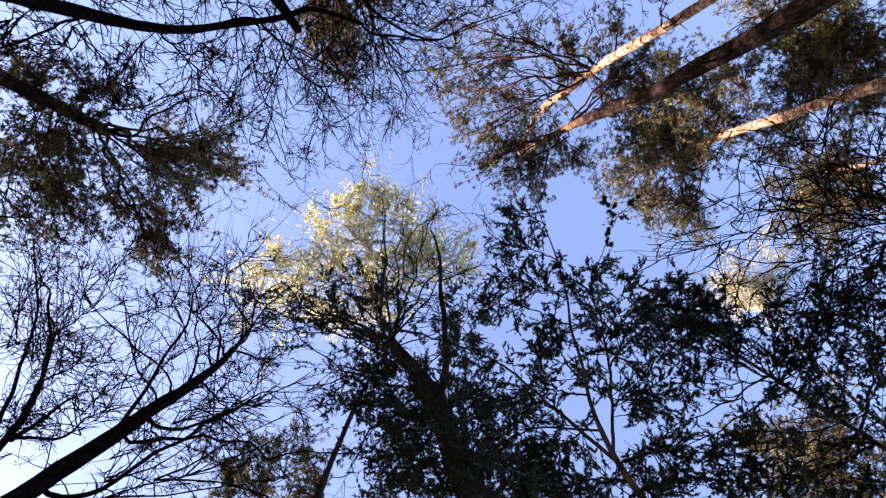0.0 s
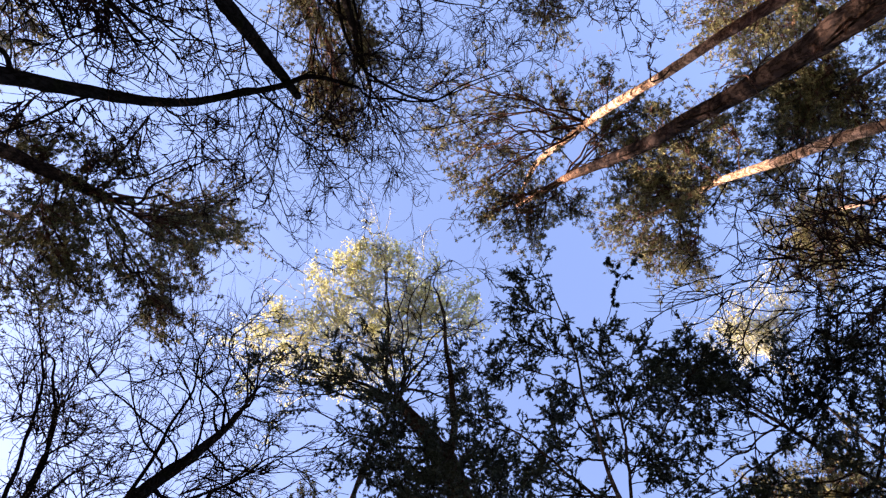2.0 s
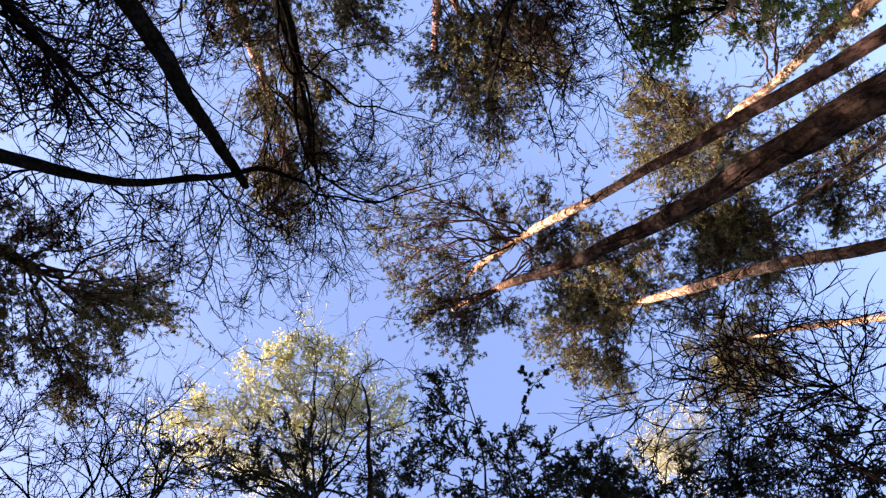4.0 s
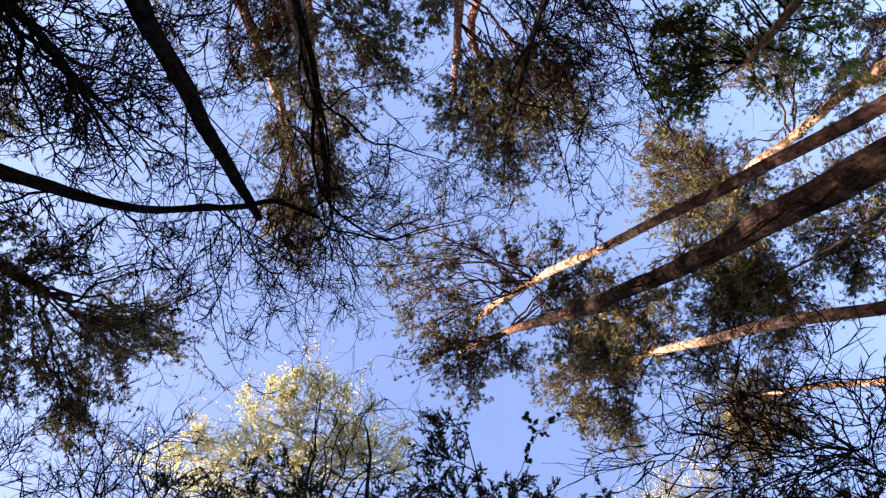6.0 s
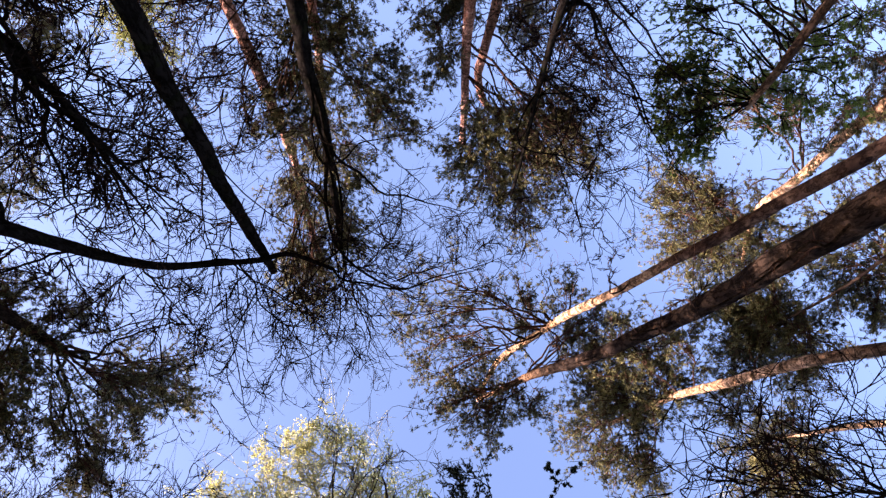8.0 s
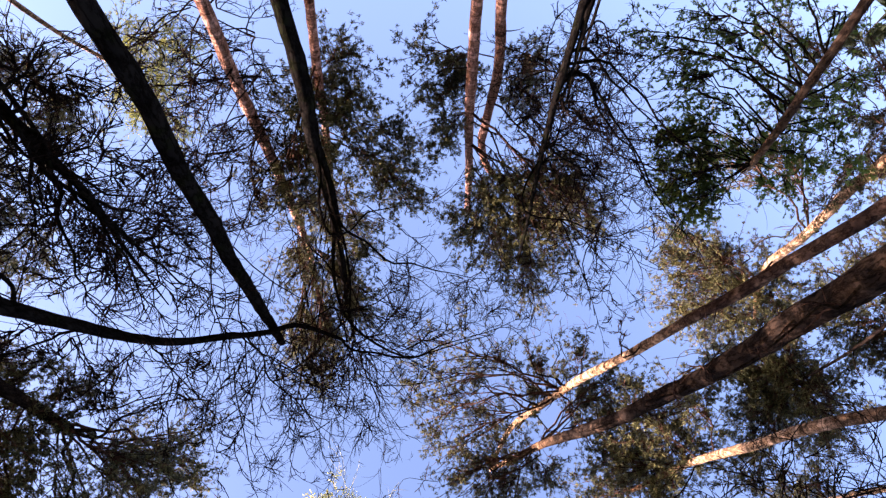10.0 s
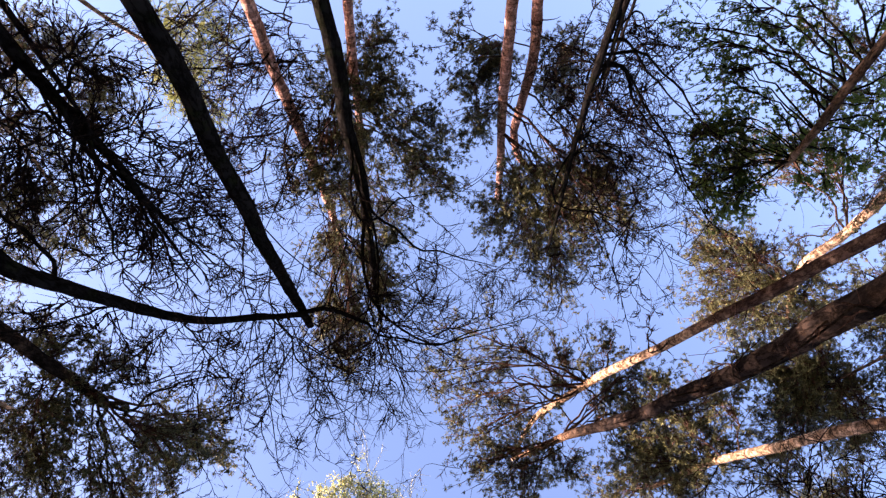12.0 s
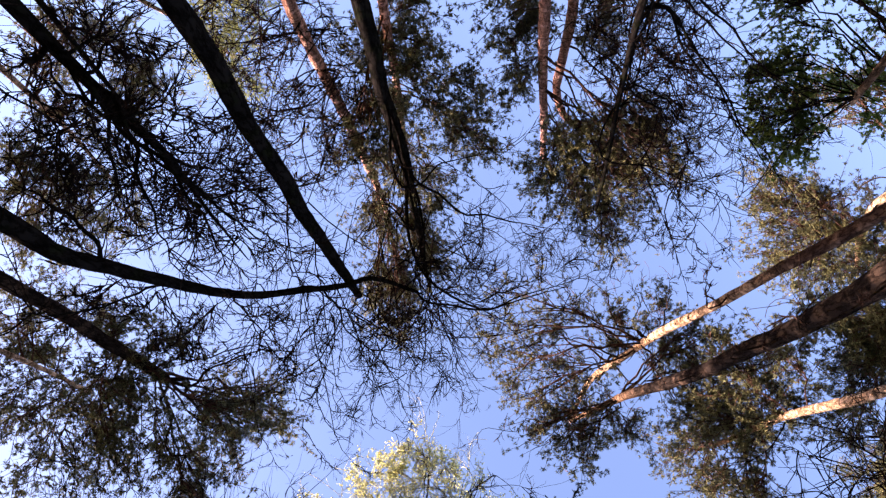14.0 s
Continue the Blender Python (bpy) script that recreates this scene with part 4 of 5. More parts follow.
needled_tree('young_spruce_tree', 'young spruce with dark open sprays overhead',
    [(-1.9, -2.67, -0.1), (-0.73, -1.16, 3.9), (-0.7, -1.13, 4.25), (-0.69, -1.08, 4.6), (-0.71, -1.03, 4.95), (-0.76, -1.01, 5.3), (-0.81, -0.91, 5.65), (-0.83, -0.76, 6), (-0.89, -0.62, 6.35), (-0.9, -0.37, 6.7), (-0.87, -0.09, 7.05), (-0.86, 0.1, 7.4)],
    (0.022, 0.016, 0.015, 0.013, 0.011, 0.01, 0.009, 0.008, 0.007, 0.006, 0.004, 0.003),
    [(0.01, 0.24, 12, [(-0.83, -1.31, 4.9), (-0.68, -1.31, 4.93), (-0.5, -1.37, 4.97), (-0.35, -1.45, 5)]),
        (0.01, 0.24, 12, [(-0.82, -1.28, 4.7), (-0.71, -1.32, 4.65), (-0.57, -1.38, 4.6)]),
        (0.01, 0.22, 10, [(-0.86, -1.3, 5.1), (-1.02, -1.27, 5.15), (-1.18, -1.32, 5.2)]),
        (0.009, 0.22, 10, [(-0.73, -1.28, 5.8), (-0.58, -1.45, 5.75), (-0.47, -1.59, 5.7)]),
        (0.014, 0.25, 22, [(-0.85, -1.28, 5.2), (-0.93, -1.13, 5.48), (-1, -0.97, 5.77), (-1.05, -0.85, 6.05), (-1.1, -0.74, 6.33), (-1.11, -0.6, 6.62), (-1.26, -0.4, 6.9)]),
        (0.005, 0.06, 6, [(-1.26, -0.4, 6.9), (-1.39, -0.18, 7.03), (-1.47, -0.09, 7.17), (-1.43, 0.1, 7.3)]),
        (0.005, 0.05, 4, [(-1.46, -0.11, 7.2), (-1.63, 0.02, 7.3), (-1.74, 0.08, 7.4)]),
        (0.014, 0.2, 14, [(-0.84, -1.28, 5), (-0.64, -1.13, 5.32), (-0.53, -1.05, 5.64), (-0.4, -0.97, 5.96), (-0.21, -0.92, 6.28), (-0.07, -0.91, 6.6)]),
        (0.008, 0.24, 12, [(-0.94, -0.38, 6.9), (-0.72, -0.28, 7), (-0.51, -0.23, 7.1)]),
        (0.008, 0.24, 14, [(-0.95, -0.65, 6.6), (-0.71, -0.53, 6.75), (-0.48, -0.44, 6.9)]),
        (0.007, 0.2, 10, [(-0.9, -0.11, 7.1), (-0.71, -0.01, 7.2), (-0.61, -0.1, 7.3)]),
        (0.009, 0.2, 12, [(-0.9, -0.8, 6.3), (-0.73, -0.72, 6.43), (-0.52, -0.66, 6.57), (-0.33, -0.69, 6.7)]),
        (0.007, 0.16, 8, [(-1.11, -0.6, 6.6), (-1.04, -0.54, 6.75), (-0.93, -0.4, 6.9)]),
        (0.009, 0.22, 10, [(-0.9, -1.16, 5.9), (-0.73, -1.14, 6), (-0.66, -1.02, 6.1), (-0.63, -0.89, 6.2)]),
        (0.009, 0.24, 12, [(-0.94, -1.13, 5.5), (-1.08, -1.07, 5.6), (-1.26, -1.15, 5.7)]),
        (0.009, 0.22, 12, [(-1.01, -0.98, 5.8), (-1.17, -0.8, 5.95), (-1.27, -0.65, 6.1)]),
        (0.008, 0.22, 10, [(-1.07, -0.86, 6.1), (-1.21, -0.66, 6.25), (-1.32, -0.49, 6.4)]),
        (0.01, 0.24, 12, [(-0.89, -1.25, 5.7), (-0.72, -1.42, 5.75), (-0.59, -1.6, 5.8)]),
        (0.01, 0.24, 12, [(-0.88, -1.31, 5.3), (-0.95, -1.46, 5.3), (-1.09, -1.56, 5.3)]),
        (0.01, 0.24, 12, [(-0.91, -1.32, 5.7), (-0.5, -1.33, 5.8), (-0.33, -1.48, 5.9), (-0.22, -1.75, 6)]),
        (0.008, 0.2, 16, [(-1.28, -1.1, 6), (-1.52, -0.93, 6.27), (-1.74, -0.74, 6.53), (-1.8, -0.56, 6.8)]),
        (0.006, 0.17, 12, [(-1.69, -0.81, 6.5), (-1.9, -0.72, 6.6), (-2.04, -0.78, 6.7)]),
        (0.006, 0.16, 12, [(-1.71, -0.75, 6.5), (-1.6, -0.69, 6.6), (-1.54, -0.74, 6.7)]),
        (0.006, 0.16, 12, [(-1.54, -0.94, 6.3), (-1.79, -0.92, 6.45), (-2.07, -0.87, 6.6)]),
        (0.01, 0.24, 10, [(-0.9, -1.12, 5.9), (-0.81, -0.99, 6.1), (-0.8, -0.87, 6.3)])],
    seed=20)
spruce('spruce_tree', 'dark spruce with patchy sprays',
    [(-5.68, -3.62, -0.1), (-4.94, -2.75, 9.17), (-4.66, -2.4, 10.5), (-4.22, -1.91, 11.87), (-3.91, -1.62, 12.4)],
    (0.06, 0.02),
    [(-3.2, -1.21, 10.5, 0.32), (-3.41, -1.52, 10.5, 0.33), (-3.04, -1.65, 10.5, 0.28), (-3.71, -1.68, 10.5, 0.29), (-2.9, -1.34, 10.5, 0.2), (-5.45, -1.32, 10.5, 0.4), (-5.67, -1.63, 10.5, 0.41), (-5.31, -1.02, 10.5, 0.31), (-4.83, -1.96, 10.5, 0.35), (-5.2, -2.21, 10.5, 0.4), (-4.3, -2.09, 10.5, 0.34), (-3.44, -2.56, 9.5, 0.34), (-4.11, -2.33, 9.5, 0.31), (-4.46, -2.1, 9, 0.34), (-4.37, -2.32, 8.5, 0.32), (-3.16, -2.25, 10.5, 0.29)]
    + [(-2.82, -2.76, 9, 0.28), (-5.19, -1.86, 9.5, 0.33), (-5.47, -0.65, 10.5, 0.31), (-4.32, -1.27, 10.5, 0.34), (-4.69, -1.43, 10.5, 0.35), (-2.69, -2.94, 9, 0.32), (-3.01, -2.83, 9, 0.29), (-3.56, -2.99, 9, 0.33), (-4.01, -2.82, 8.5, 0.32)],
    arms=[(0.022, [(-4.87, -2.66, 9.45), (-5.17, -2.3, 9.72), (-5.43, -1.68, 9.98), (-5.59, -1.15, 10.25)]), (0.02, [(-4.87, -2.66, 9.45), (-4.33, -3.09, 9.65), (-3.91, -3.48, 9.85)]), (0.018, [(-4.66, -2.4, 10.5), (-4.26, -2.62, 10.67), (-3.5, -3.16, 10.83), (-2.87, -3.34, 11)]), (0.018, [(-4.57, -2.28, 10.86), (-4.03, -2.68, 11.11), (-2.99, -3.36, 11.36)]), (0.016, [(-4.57, -2.28, 10.86), (-5.16, -1.89, 11.36), (-5.55, -1.46, 11.86)])]
    + [(0.015, [(-4.36, -2.07, 11.44), (-4.55, -2.76, 11.69), (-4.64, -3.8, 11.94)]), (0.015, [(-4.22, -1.91, 11.87), (-4.81, -1.48, 12.37), (-5.16, -0.99, 12.87)])],
    seed=21, coarse=1.8, density=1.05)
bare('bare_dark_tree', 'dark bare trunk with a snapped top and fine twigs',
    [(2.98, 4.85, -0.1), (2.97, 4.76, 6.57), (2.92, 4.78, 7.7), (2.94, 4.75, 9.39), (2.89, 4.73, 11.05), (2.9, 4.71, 12.79), (2.85, 4.74, 15.11), (2.81, 4.76, 17.52)],
    (0.139, 0.124, 0.128, 0.131, 0.132, 0.129, 0.119, 0.0933),
    [(1.81, 4.1, 17, 0.82), (2.56, 3.01, 17, 0.81), (3.42, 3.32, 16, 0.71), (1.54, 2.85, 17.5, 0.83)],
    seed=22, density=0.36, limb=0.25, wander=0.34, fine=0.85)
bare('bare_dark_tree', 'dark bare tree with a fan of thin branches',
    [(2.27, 8.71, -0.1), (2.03, 8.37, 10.2), (1.95, 8.35, 11.64), (1.93, 8.33, 13.66), (1.8, 8.34, 15.86), (1.77, 8.4, 18.53), (1.69, 8.01, 20.51), (1.63, 7.5, 21.67), (1.36, 6.3, 22.39)],
    (0.174, 0.154, 0.164, 0.168, 0.158, 0.142, 0.12, 0.088, 0.0444),
    [(0.55, 4.13, 19.5, 0.94), (0.09, 6.23, 18.5, 1.07), (-1.41, 6.84, 18, 0.91), (1.19, 3.6, 20, 0.8), (3.22, 6.21, 18, 0.91), (3.43, 7.44, 14.5, 0.72), (3.19, 7.06, 16, 0.77), (-0.66, 6.05, 18, 0.82), (3.5, 8.1, 13.5, 0.63), (-0.69, 4.77, 19.5, 0.95), (-2.58, 5.13, 18.5, 0.91), (0.24, 2.99, 20, 0.87), (4.77, 2.37, 19, 0.93)]
    + [(3.61, 2.75, 19, 0.92), (2.86, 2.05, 19.5, 0.86), (1.94, 2.6, 19.5, 0.85), (0.76, 2.55, 19.5, 0.77), (4.14, 1.16, 18.5, 0.74), (3.12, 1.14, 19, 0.68), (1.74, 1.75, 20, 0.71), (-0.12, 2.22, 19.5, 0.77), (5.09, 1.31, 18, 0.66)],
    arms=[(0.028, [(1.28, 5.95, 21.80), (0.68, 4.56, 22.07), (0.37, 3.37, 22.33), (0.41, 2.36, 22.60)]), (0.024, [(1.33, 5.85, 21.80), (1.05, 4.74, 22.10), (1.05, 3.55, 22.40)]), (0.024, [(1.19, 5.95, 21.80), (0.09, 5.14, 22.10), (-0.67, 4.31, 22.40)]), (0.024, [(1.51, 5.60, 21.60), (2.17, 4.66, 21.90), (2.42, 4.18, 22.20)]), (0.026, [(1.22, 5.98, 21.60), (0.16, 6.91, 21.70), (-0.18, 7.64, 21.80)]), (0.022, [(1.44, 5.72, 21.70), (1.66, 4.71, 22.05), (2.12, 3.34, 22.40)]), (0.022, [(1.26, 5.91, 21.80), (-0.07, 5.87, 22.00), (-1.36, 5.21, 22.20)]), (None, [(1.51, 6.99, 15), (0.47, 6.67, 16.17), (-0.93, 6.65, 17.33), (-2.52, 6.97, 18.5)]), (None, [(1.31, 5.88, 16), (2.31, 7.45, 17.5), (3.22, 8.33, 19)]), (None, [(1.33, 5.73, 18), (-0.07, 4.86, 18.67), (-1.62, 5.37, 19.33), (-3.48, 6.26, 20)]), (None, [(1.33, 5.58, 18), (2.2, 4.87, 18.75), (3.67, 4.11, 19.5)]), (None, [(1.56, 6.56, 15), (0.61, 7.65, 16), (-0.95, 8.5, 17)])],
    seed=23, density=0.24, limb=0.12, wander=0.38, fine=0.85)
bare('bare_dark_tree', 'bare forked tree with long straight branches',
    [(-2.92, 10.07, -0.1), (-3.19, 8.84, 10.72), (-3.19, 8.63, 12.59), (-3.29, 8.38, 14.81), (-3.42, 8.11, 16.89), (-3.49, 7.75, 19.05)],
    (0.15, 0.04),
    [(-4.91, 9.73, 15, 1.18), (-4.56, 9.19, 16, 0.9), (-3.05, 7.53, 19, 0.98), (-3.98, 6, 19, 0.96), (-2.06, 7.14, 19, 0.97), (-4.61, 8.39, 17, 0.93), (-5.46, 7.57, 16, 0.88), (-6.48, 6.96, 17, 0.93), (-6.7, 7.88, 15, 0.87)],
    arms=[(0.085, [(-3.26, 8.96, 9.75), (-3.31, 8.83, 10.66), (-3.39, 8.76, 11.67), (-3.34, 8.64, 12.73)]), (0.04, [(-3.53, 9.10, 11.50), (-4.66, 9.08, 12.67), (-5.95, 8.81, 13.83), (-7.52, 8.58, 15.00)]), (0.04, [(-3.53, 8.82, 12.00), (-4.35, 8.72, 13.00), (-5.28, 8.27, 14.00), (-6.14, 7.85, 15.00), (-7.12, 7.40, 16.00)]), (0.028, [(-3.56, 8.82, 14.50), (-4.51, 8.93, 15.33), (-5.62, 8.66, 16.17), (-6.98, 8.50, 17.00)]), (0.022, [(-3.62, 8.90, 14.50), (-4.84, 10.02, 15.17), (-5.89, 10.93, 15.83), (-6.94, 11.73, 16.50)]), (0.022, [(-3.43, 8.81, 13.00), (-4.51, 9.21, 14.25), (-6.60, 10.10, 15.50)]), (0.02, [(-3.56, 8.70, 15.00), (-5.35, 9.57, 16.00), (-6.86, 10.21, 17.00)]), (0.02, [(-3.56, 8.63, 15.00), (-5.32, 9.29, 16.00), (-6.72, 9.70, 17.00)]), (0.03, [(-4.36, 10.14, 12.00), (-4.61, 10.12, 13.00), (-4.76, 9.82, 14.00)]), (0.036, [(-3.57, 8.99, 12), (-4.51, 8.57, 13), (-5.57, 8.02, 14), (-6.22, 7.49, 15), (-7.4, 6.85, 16), (-8.38, 6.12, 17)]), (0.036, [(-4.25, 8.98, 12), (-5.77, 8.8, 13.33), (-7.35, 8.58, 14.67), (-9.35, 8.33, 16)]), (0.03, [(-3.36, 8.48, 14), (-4.86, 8.54, 15.5), (-6.71, 8.61, 17)]), (0.03, [(-2.88, 7.67, 15), (-5.04, 7.56, 16.5), (-7.31, 7.15, 18)])]
    + [(0.024, [(-3.4, 8.73, 13), (-4.51, 9.11, 14), (-6.43, 9.89, 15)]), (0.05, [(-3.9, 9.86, 13), (-3.8, 9.91, 14.33), (-3.77, 9.29, 15.67), (-3.24, 7.99, 17)])],
    seed=24, wander=0.32, density=0.35, limb=0.2, side=6, fine=0.8)
bare('leaning_bare_tree', 'curved leaning bare tree with drooping twigs',
    [(6.01, 2.18, -0.1), (4.84, 2.76, 8.19), (4.78, 2.7, 8.78), (4.68, 2.79, 9.52), (4.53, 3, 10.82), (4.29, 3.32, 12.42), (3.99, 3.59, 13.52), (3.46, 4.05, 14.69), (2.82, 4.51, 15.81), (2.37, 4.91, 16.53), (1.34, 4.82, 17.36)],
    (0.128, 0.115, 0.103, 0.0976, 0.0886, 0.0795, 0.0742, 0.0673, 0.0628, 0.0552, 0.0404),
    [(4.13, 2.86, 14, 0.8), (5.01, 2.74, 13.5, 0.68), (3.6, 2.62, 15, 0.72), (1.65, 3.08, 16, 0.88), (-0.35, 5.24, 17, 0.97), (-1.75, 5.12, 17.5, 0.86), (3.21, 4.89, 14.5, 0.72), (5.34, 2.68, 12, 0.51), (5.7, 2.55, 11, 0.38)],
    arms=[(0.035, [(1.17, 4.58, 17.28), (0.49, 4.5, 17.65), (-0.5, 4.68, 18.03), (-1.84, 5.1, 18.4), (-3.25, 5.85, 18.78)]), (None, [(4.73, 3.17, 11.5), (5.23, 2.37, 10.25), (5.45, 1.95, 9)]), (None, [(3.01, 3.88, 14), (2.48, 3.21, 15), (1.37, 2.34, 16)]), (None, [(4.38, 3.61, 13.5), (4.09, 3.09, 14.5), (3.74, 2.71, 15.5)]), (None, [(5.07, 3.3, 12), (5.03, 2.9, 12.5), (5.05, 2.62, 13)])]
    + [(0.05, [(4.89, 2.91, 10), (4.81, 3.1, 9.5), (5.08, 3.34, 9), (5.55, 3.65, 8.5)])],
    seed=25, wander=0.36, density=0.55, fine=0.85)
bare('mossy_bare_tree', 'mossy dark tree with a dense fan of dead twigs',
    [(5.83, 5.59, -0.1), (5.04, 5.15, 7.6), (4.95, 5.09, 8.37), (4.85, 5.05, 9.32), (4.79, 5.1, 10.72), (4.75, 4.87, 12.76), (4.59, 4.61, 14.4)],
    (0.22, 0.012),
    [(5.4, 4.64, 11, 0.9), (4.77, 5.12, 12, 0.86), (4.42, 4.75, 13.5, 0.92), (5.12, 4.16, 12, 0.84), (5.2, 4.89, 10, 0.75), (5.46, 4.34, 9.5, 0.63), (4.31, 5.71, 12.5, 0.78), (3.89, 4.99, 13.5, 0.69), (3.73, 5.98, 11, 0.6), (3.61, 5.56, 12, 0.63), (4.17, 5.36, 10, 0.55), (5.2, 3.51, 9, 0.5), (5.31, 4.43, 8.5, 0.5), (4.69, 5.6, 8.5, 0.51), (4.06, 5.8, 9, 0.52)],
    arms=[(0.035, [(4.79, 5, 8.5), (4.93, 5.81, 9), (4.81, 6.91, 9.5)]), (0.035, [(4.77, 4.78, 8.8), (5.48, 5.23, 9.2), (6.53, 6.51, 9.6)]), (0.045, [(4.64, 4.73, 9), (4.27, 4.42, 10), (3.9, 3.77, 11), (3.74, 3.36, 12)]), (0.04, [(4.83, 4.9, 8.6), (4.55, 4.81, 9.57), (4.16, 4.99, 10.53), (3.62, 5.3, 11.5)]), (0.05, [(5.01, 4.87, 8), (5.05, 4.64, 7.8), (5.11, 4.38, 7.6)])]
    + [(0.04, [(4.17, 3.46, 6.6), (4.02, 3.42, 6.8), (3.96, 3.41, 7), (3.91, 3.26, 7.2)]), (0.03, [(4.37, 4.34, 8.5), (4.18, 4.73, 9), (4.03, 5.79, 9.5)]), (0.03, [(4.77, 4.96, 8), (4.77, 5.6, 8.5), (5.09, 6.59, 9)]), (0.05, [(4.32, 4.59, 9.5), (4.14, 4.39, 10.5), (3.67, 4.16, 11.5), (3.09, 4.14, 12.5)]), (0.045, [(4.47, 4.65, 9), (4.67, 4.33, 10), (4.7, 3.77, 11), (4.82, 3.55, 12)])]
    + [(0.04, [(4.21, 4.42, 9.5), (4.04, 4.81, 10.75), (3.63, 4.9, 12)]), (0.04, [(4.68, 4.83, 8.5), (4.97, 4.38, 9.75), (5.31, 4.15, 11)]), (0.03, [(3.98, 4.15, 10), (3.64, 4.53, 11), (3.06, 5.11, 12)])],
    seed=26, density=0.45, limb=0.3, wander=0.24)
bare('mossy_bare_tree', 'second mossy stem beside the dark tree',
    [(5.5, 6.43, -0.1), (5.49, 5.96, 8.37), (5.44, 5.87, 9.31), (5.48, 5.83, 10.72), (5.47, 5.7, 12.23), (5.25, 5.64, 13.57)],
    (0.11, 0.012),
    [(4.42, 5.25, 13, 0.91), (5.01, 4.69, 12.5, 0.77), (5.48, 5.13, 12, 0.77)],
    seed=27, wander=0.24, density=0.7, limb=0.3)
bare('leaning_bare_tree', 'leaning dark bare tree with ascending branches',
    [(6.83, -4.21, -0.1), (5.71, -3.42, 11.11), (5.59, -3.32, 12.07), (5.44, -3.24, 13.24), (5.31, -3.18, 14.83), (5.2, -3.08, 16.43), (5.12, -2.93, 18.24), (5.07, -2.66, 19.6), (4.87, -2.14, 20.82)],
    (0.157, 0.14, 0.135, 0.131, 0.118, 0.104, 0.073, 0.044, 0.0106),
    [(4.94, -1.15, 16, 1.04), (5.31, -1.98, 14, 0.93), (3.98, -0.95, 16, 0.89), (5.59, -2.43, 12.5, 0.85), (3.93, -3.08, 12, 0.69), (3.19, -2.79, 13.5, 0.86), (2.39, -2.75, 14, 0.77), (2.94, -3.32, 11.5, 0.65), (3.8, -3.03, 10, 0.49), (1.6, -3.18, 12.5, 0.59), (5.85, 0.09, 17, 0.84)],
    arms=[(0.03, [(5.07, -2.66, 19.6), (4.94, -2.12, 20.07), (4.64, -1.56, 20.53), (4.09, -1.22, 21)]), (0.028, [(4.85, -2.14, 20.6), (4.28, -1.62, 21.05), (3.62, -1.35, 21.5)]), (0.026, [(4.88, -2.24, 20.4), (4.42, -2.21, 20.8), (3.69, -2.07, 21.2)]), (0.034, [(5.06, -2.69, 19.3), (5.11, -1.79, 20.03), (5.32, -0.74, 20.77), (5.18, 0.38, 21.5)]), (0.028, [(4.94, -2.42, 20), (4.22, -2.65, 20.5), (3.43, -2.51, 21)]), (0.03, [(5.71, -1.19, 20.5), (5.18, -0.52, 21), (4.62, 0.19, 21.5), (4.02, 0.84, 22)]), (0.03, [(6.11, -1.06, 19), (6.31, -0.19, 19.5), (6.39, 0.72, 20)]), (0.045, [(5.49, -3.19, 13.26), (5.12, -2.36, 14.13), (4.83, -1.55, 15.01), (4.88, -1.01, 15.88), (5.06, -0.46, 16.76)]), (0.033, [(5.2, -3.06, 15.81), (5.27, -2.55, 16.56), (5.46, -1.97, 17.31), (5.83, -1.4, 18.06), (5.98, -0.2, 18.81)]), (0.033, [(5.21, -2.88, 17.33), (5.42, -2.39, 18.33), (6, -1.62, 19.33), (6.36, -1.17, 20.33)]), (0.038, [(5.14, -2.89, 17.65), (5.32, -2.16, 18.65), (5.38, -1.17, 19.65), (5.72, -0.26, 20.65)])]
    + [(0.038, [(4.98, -2.87, 18.81), (4.34, -3.21, 19.56), (3.98, -3.09, 20.31)]), (0.027, [(5.31, -3.04, 15.05), (6.44, -2.16, 16.05), (7.78, -1.21, 17.05), (8.96, -0.42, 18.05)]), (0.027, [(5.35, -3.01, 14.63), (6.19, -2.33, 15.63), (6.96, -0.96, 16.63), (7.67, -0.37, 17.63)]), (0.05, [(5.59, -3.57, 11.4), (5.2, -3.7, 11.9), (4.36, -3.36, 12.4), (3.72, -3.04, 12.9), (2.94, -2.83, 13.4), (2.43, -2.64, 13.9)])]
    + [(0.045, [(5.38, -3.35, 13.36), (4.41, -3.52, 13.74), (3.59, -3.75, 14.11), (3.14, -4.26, 14.49), (2.73, -4.94, 14.86)]), (0.045, [(5.18, -3.44, 14.31), (4.42, -3.6, 14.98), (3.51, -3.27, 15.64), (2.6, -3.49, 16.31)]), (0.03, [(5.38, -3.22, 13.99), (5.57, -3.82, 14.99), (6.08, -4.46, 15.99)]), (0.03, [(5.2, -3.03, 16.44), (4.94, -3.93, 17.44), (4.73, -4.91, 18.44)])]
    + [(0.038, [(5.09, -2.85, 18.13), (4.69, -2.41, 18.8), (4.62, -1.84, 19.47), (4.89, -0.89, 20.13)])],
    seed=28, wander=0.26, density=0.4, limb=0.15, crook=0.013, fine=0.72)
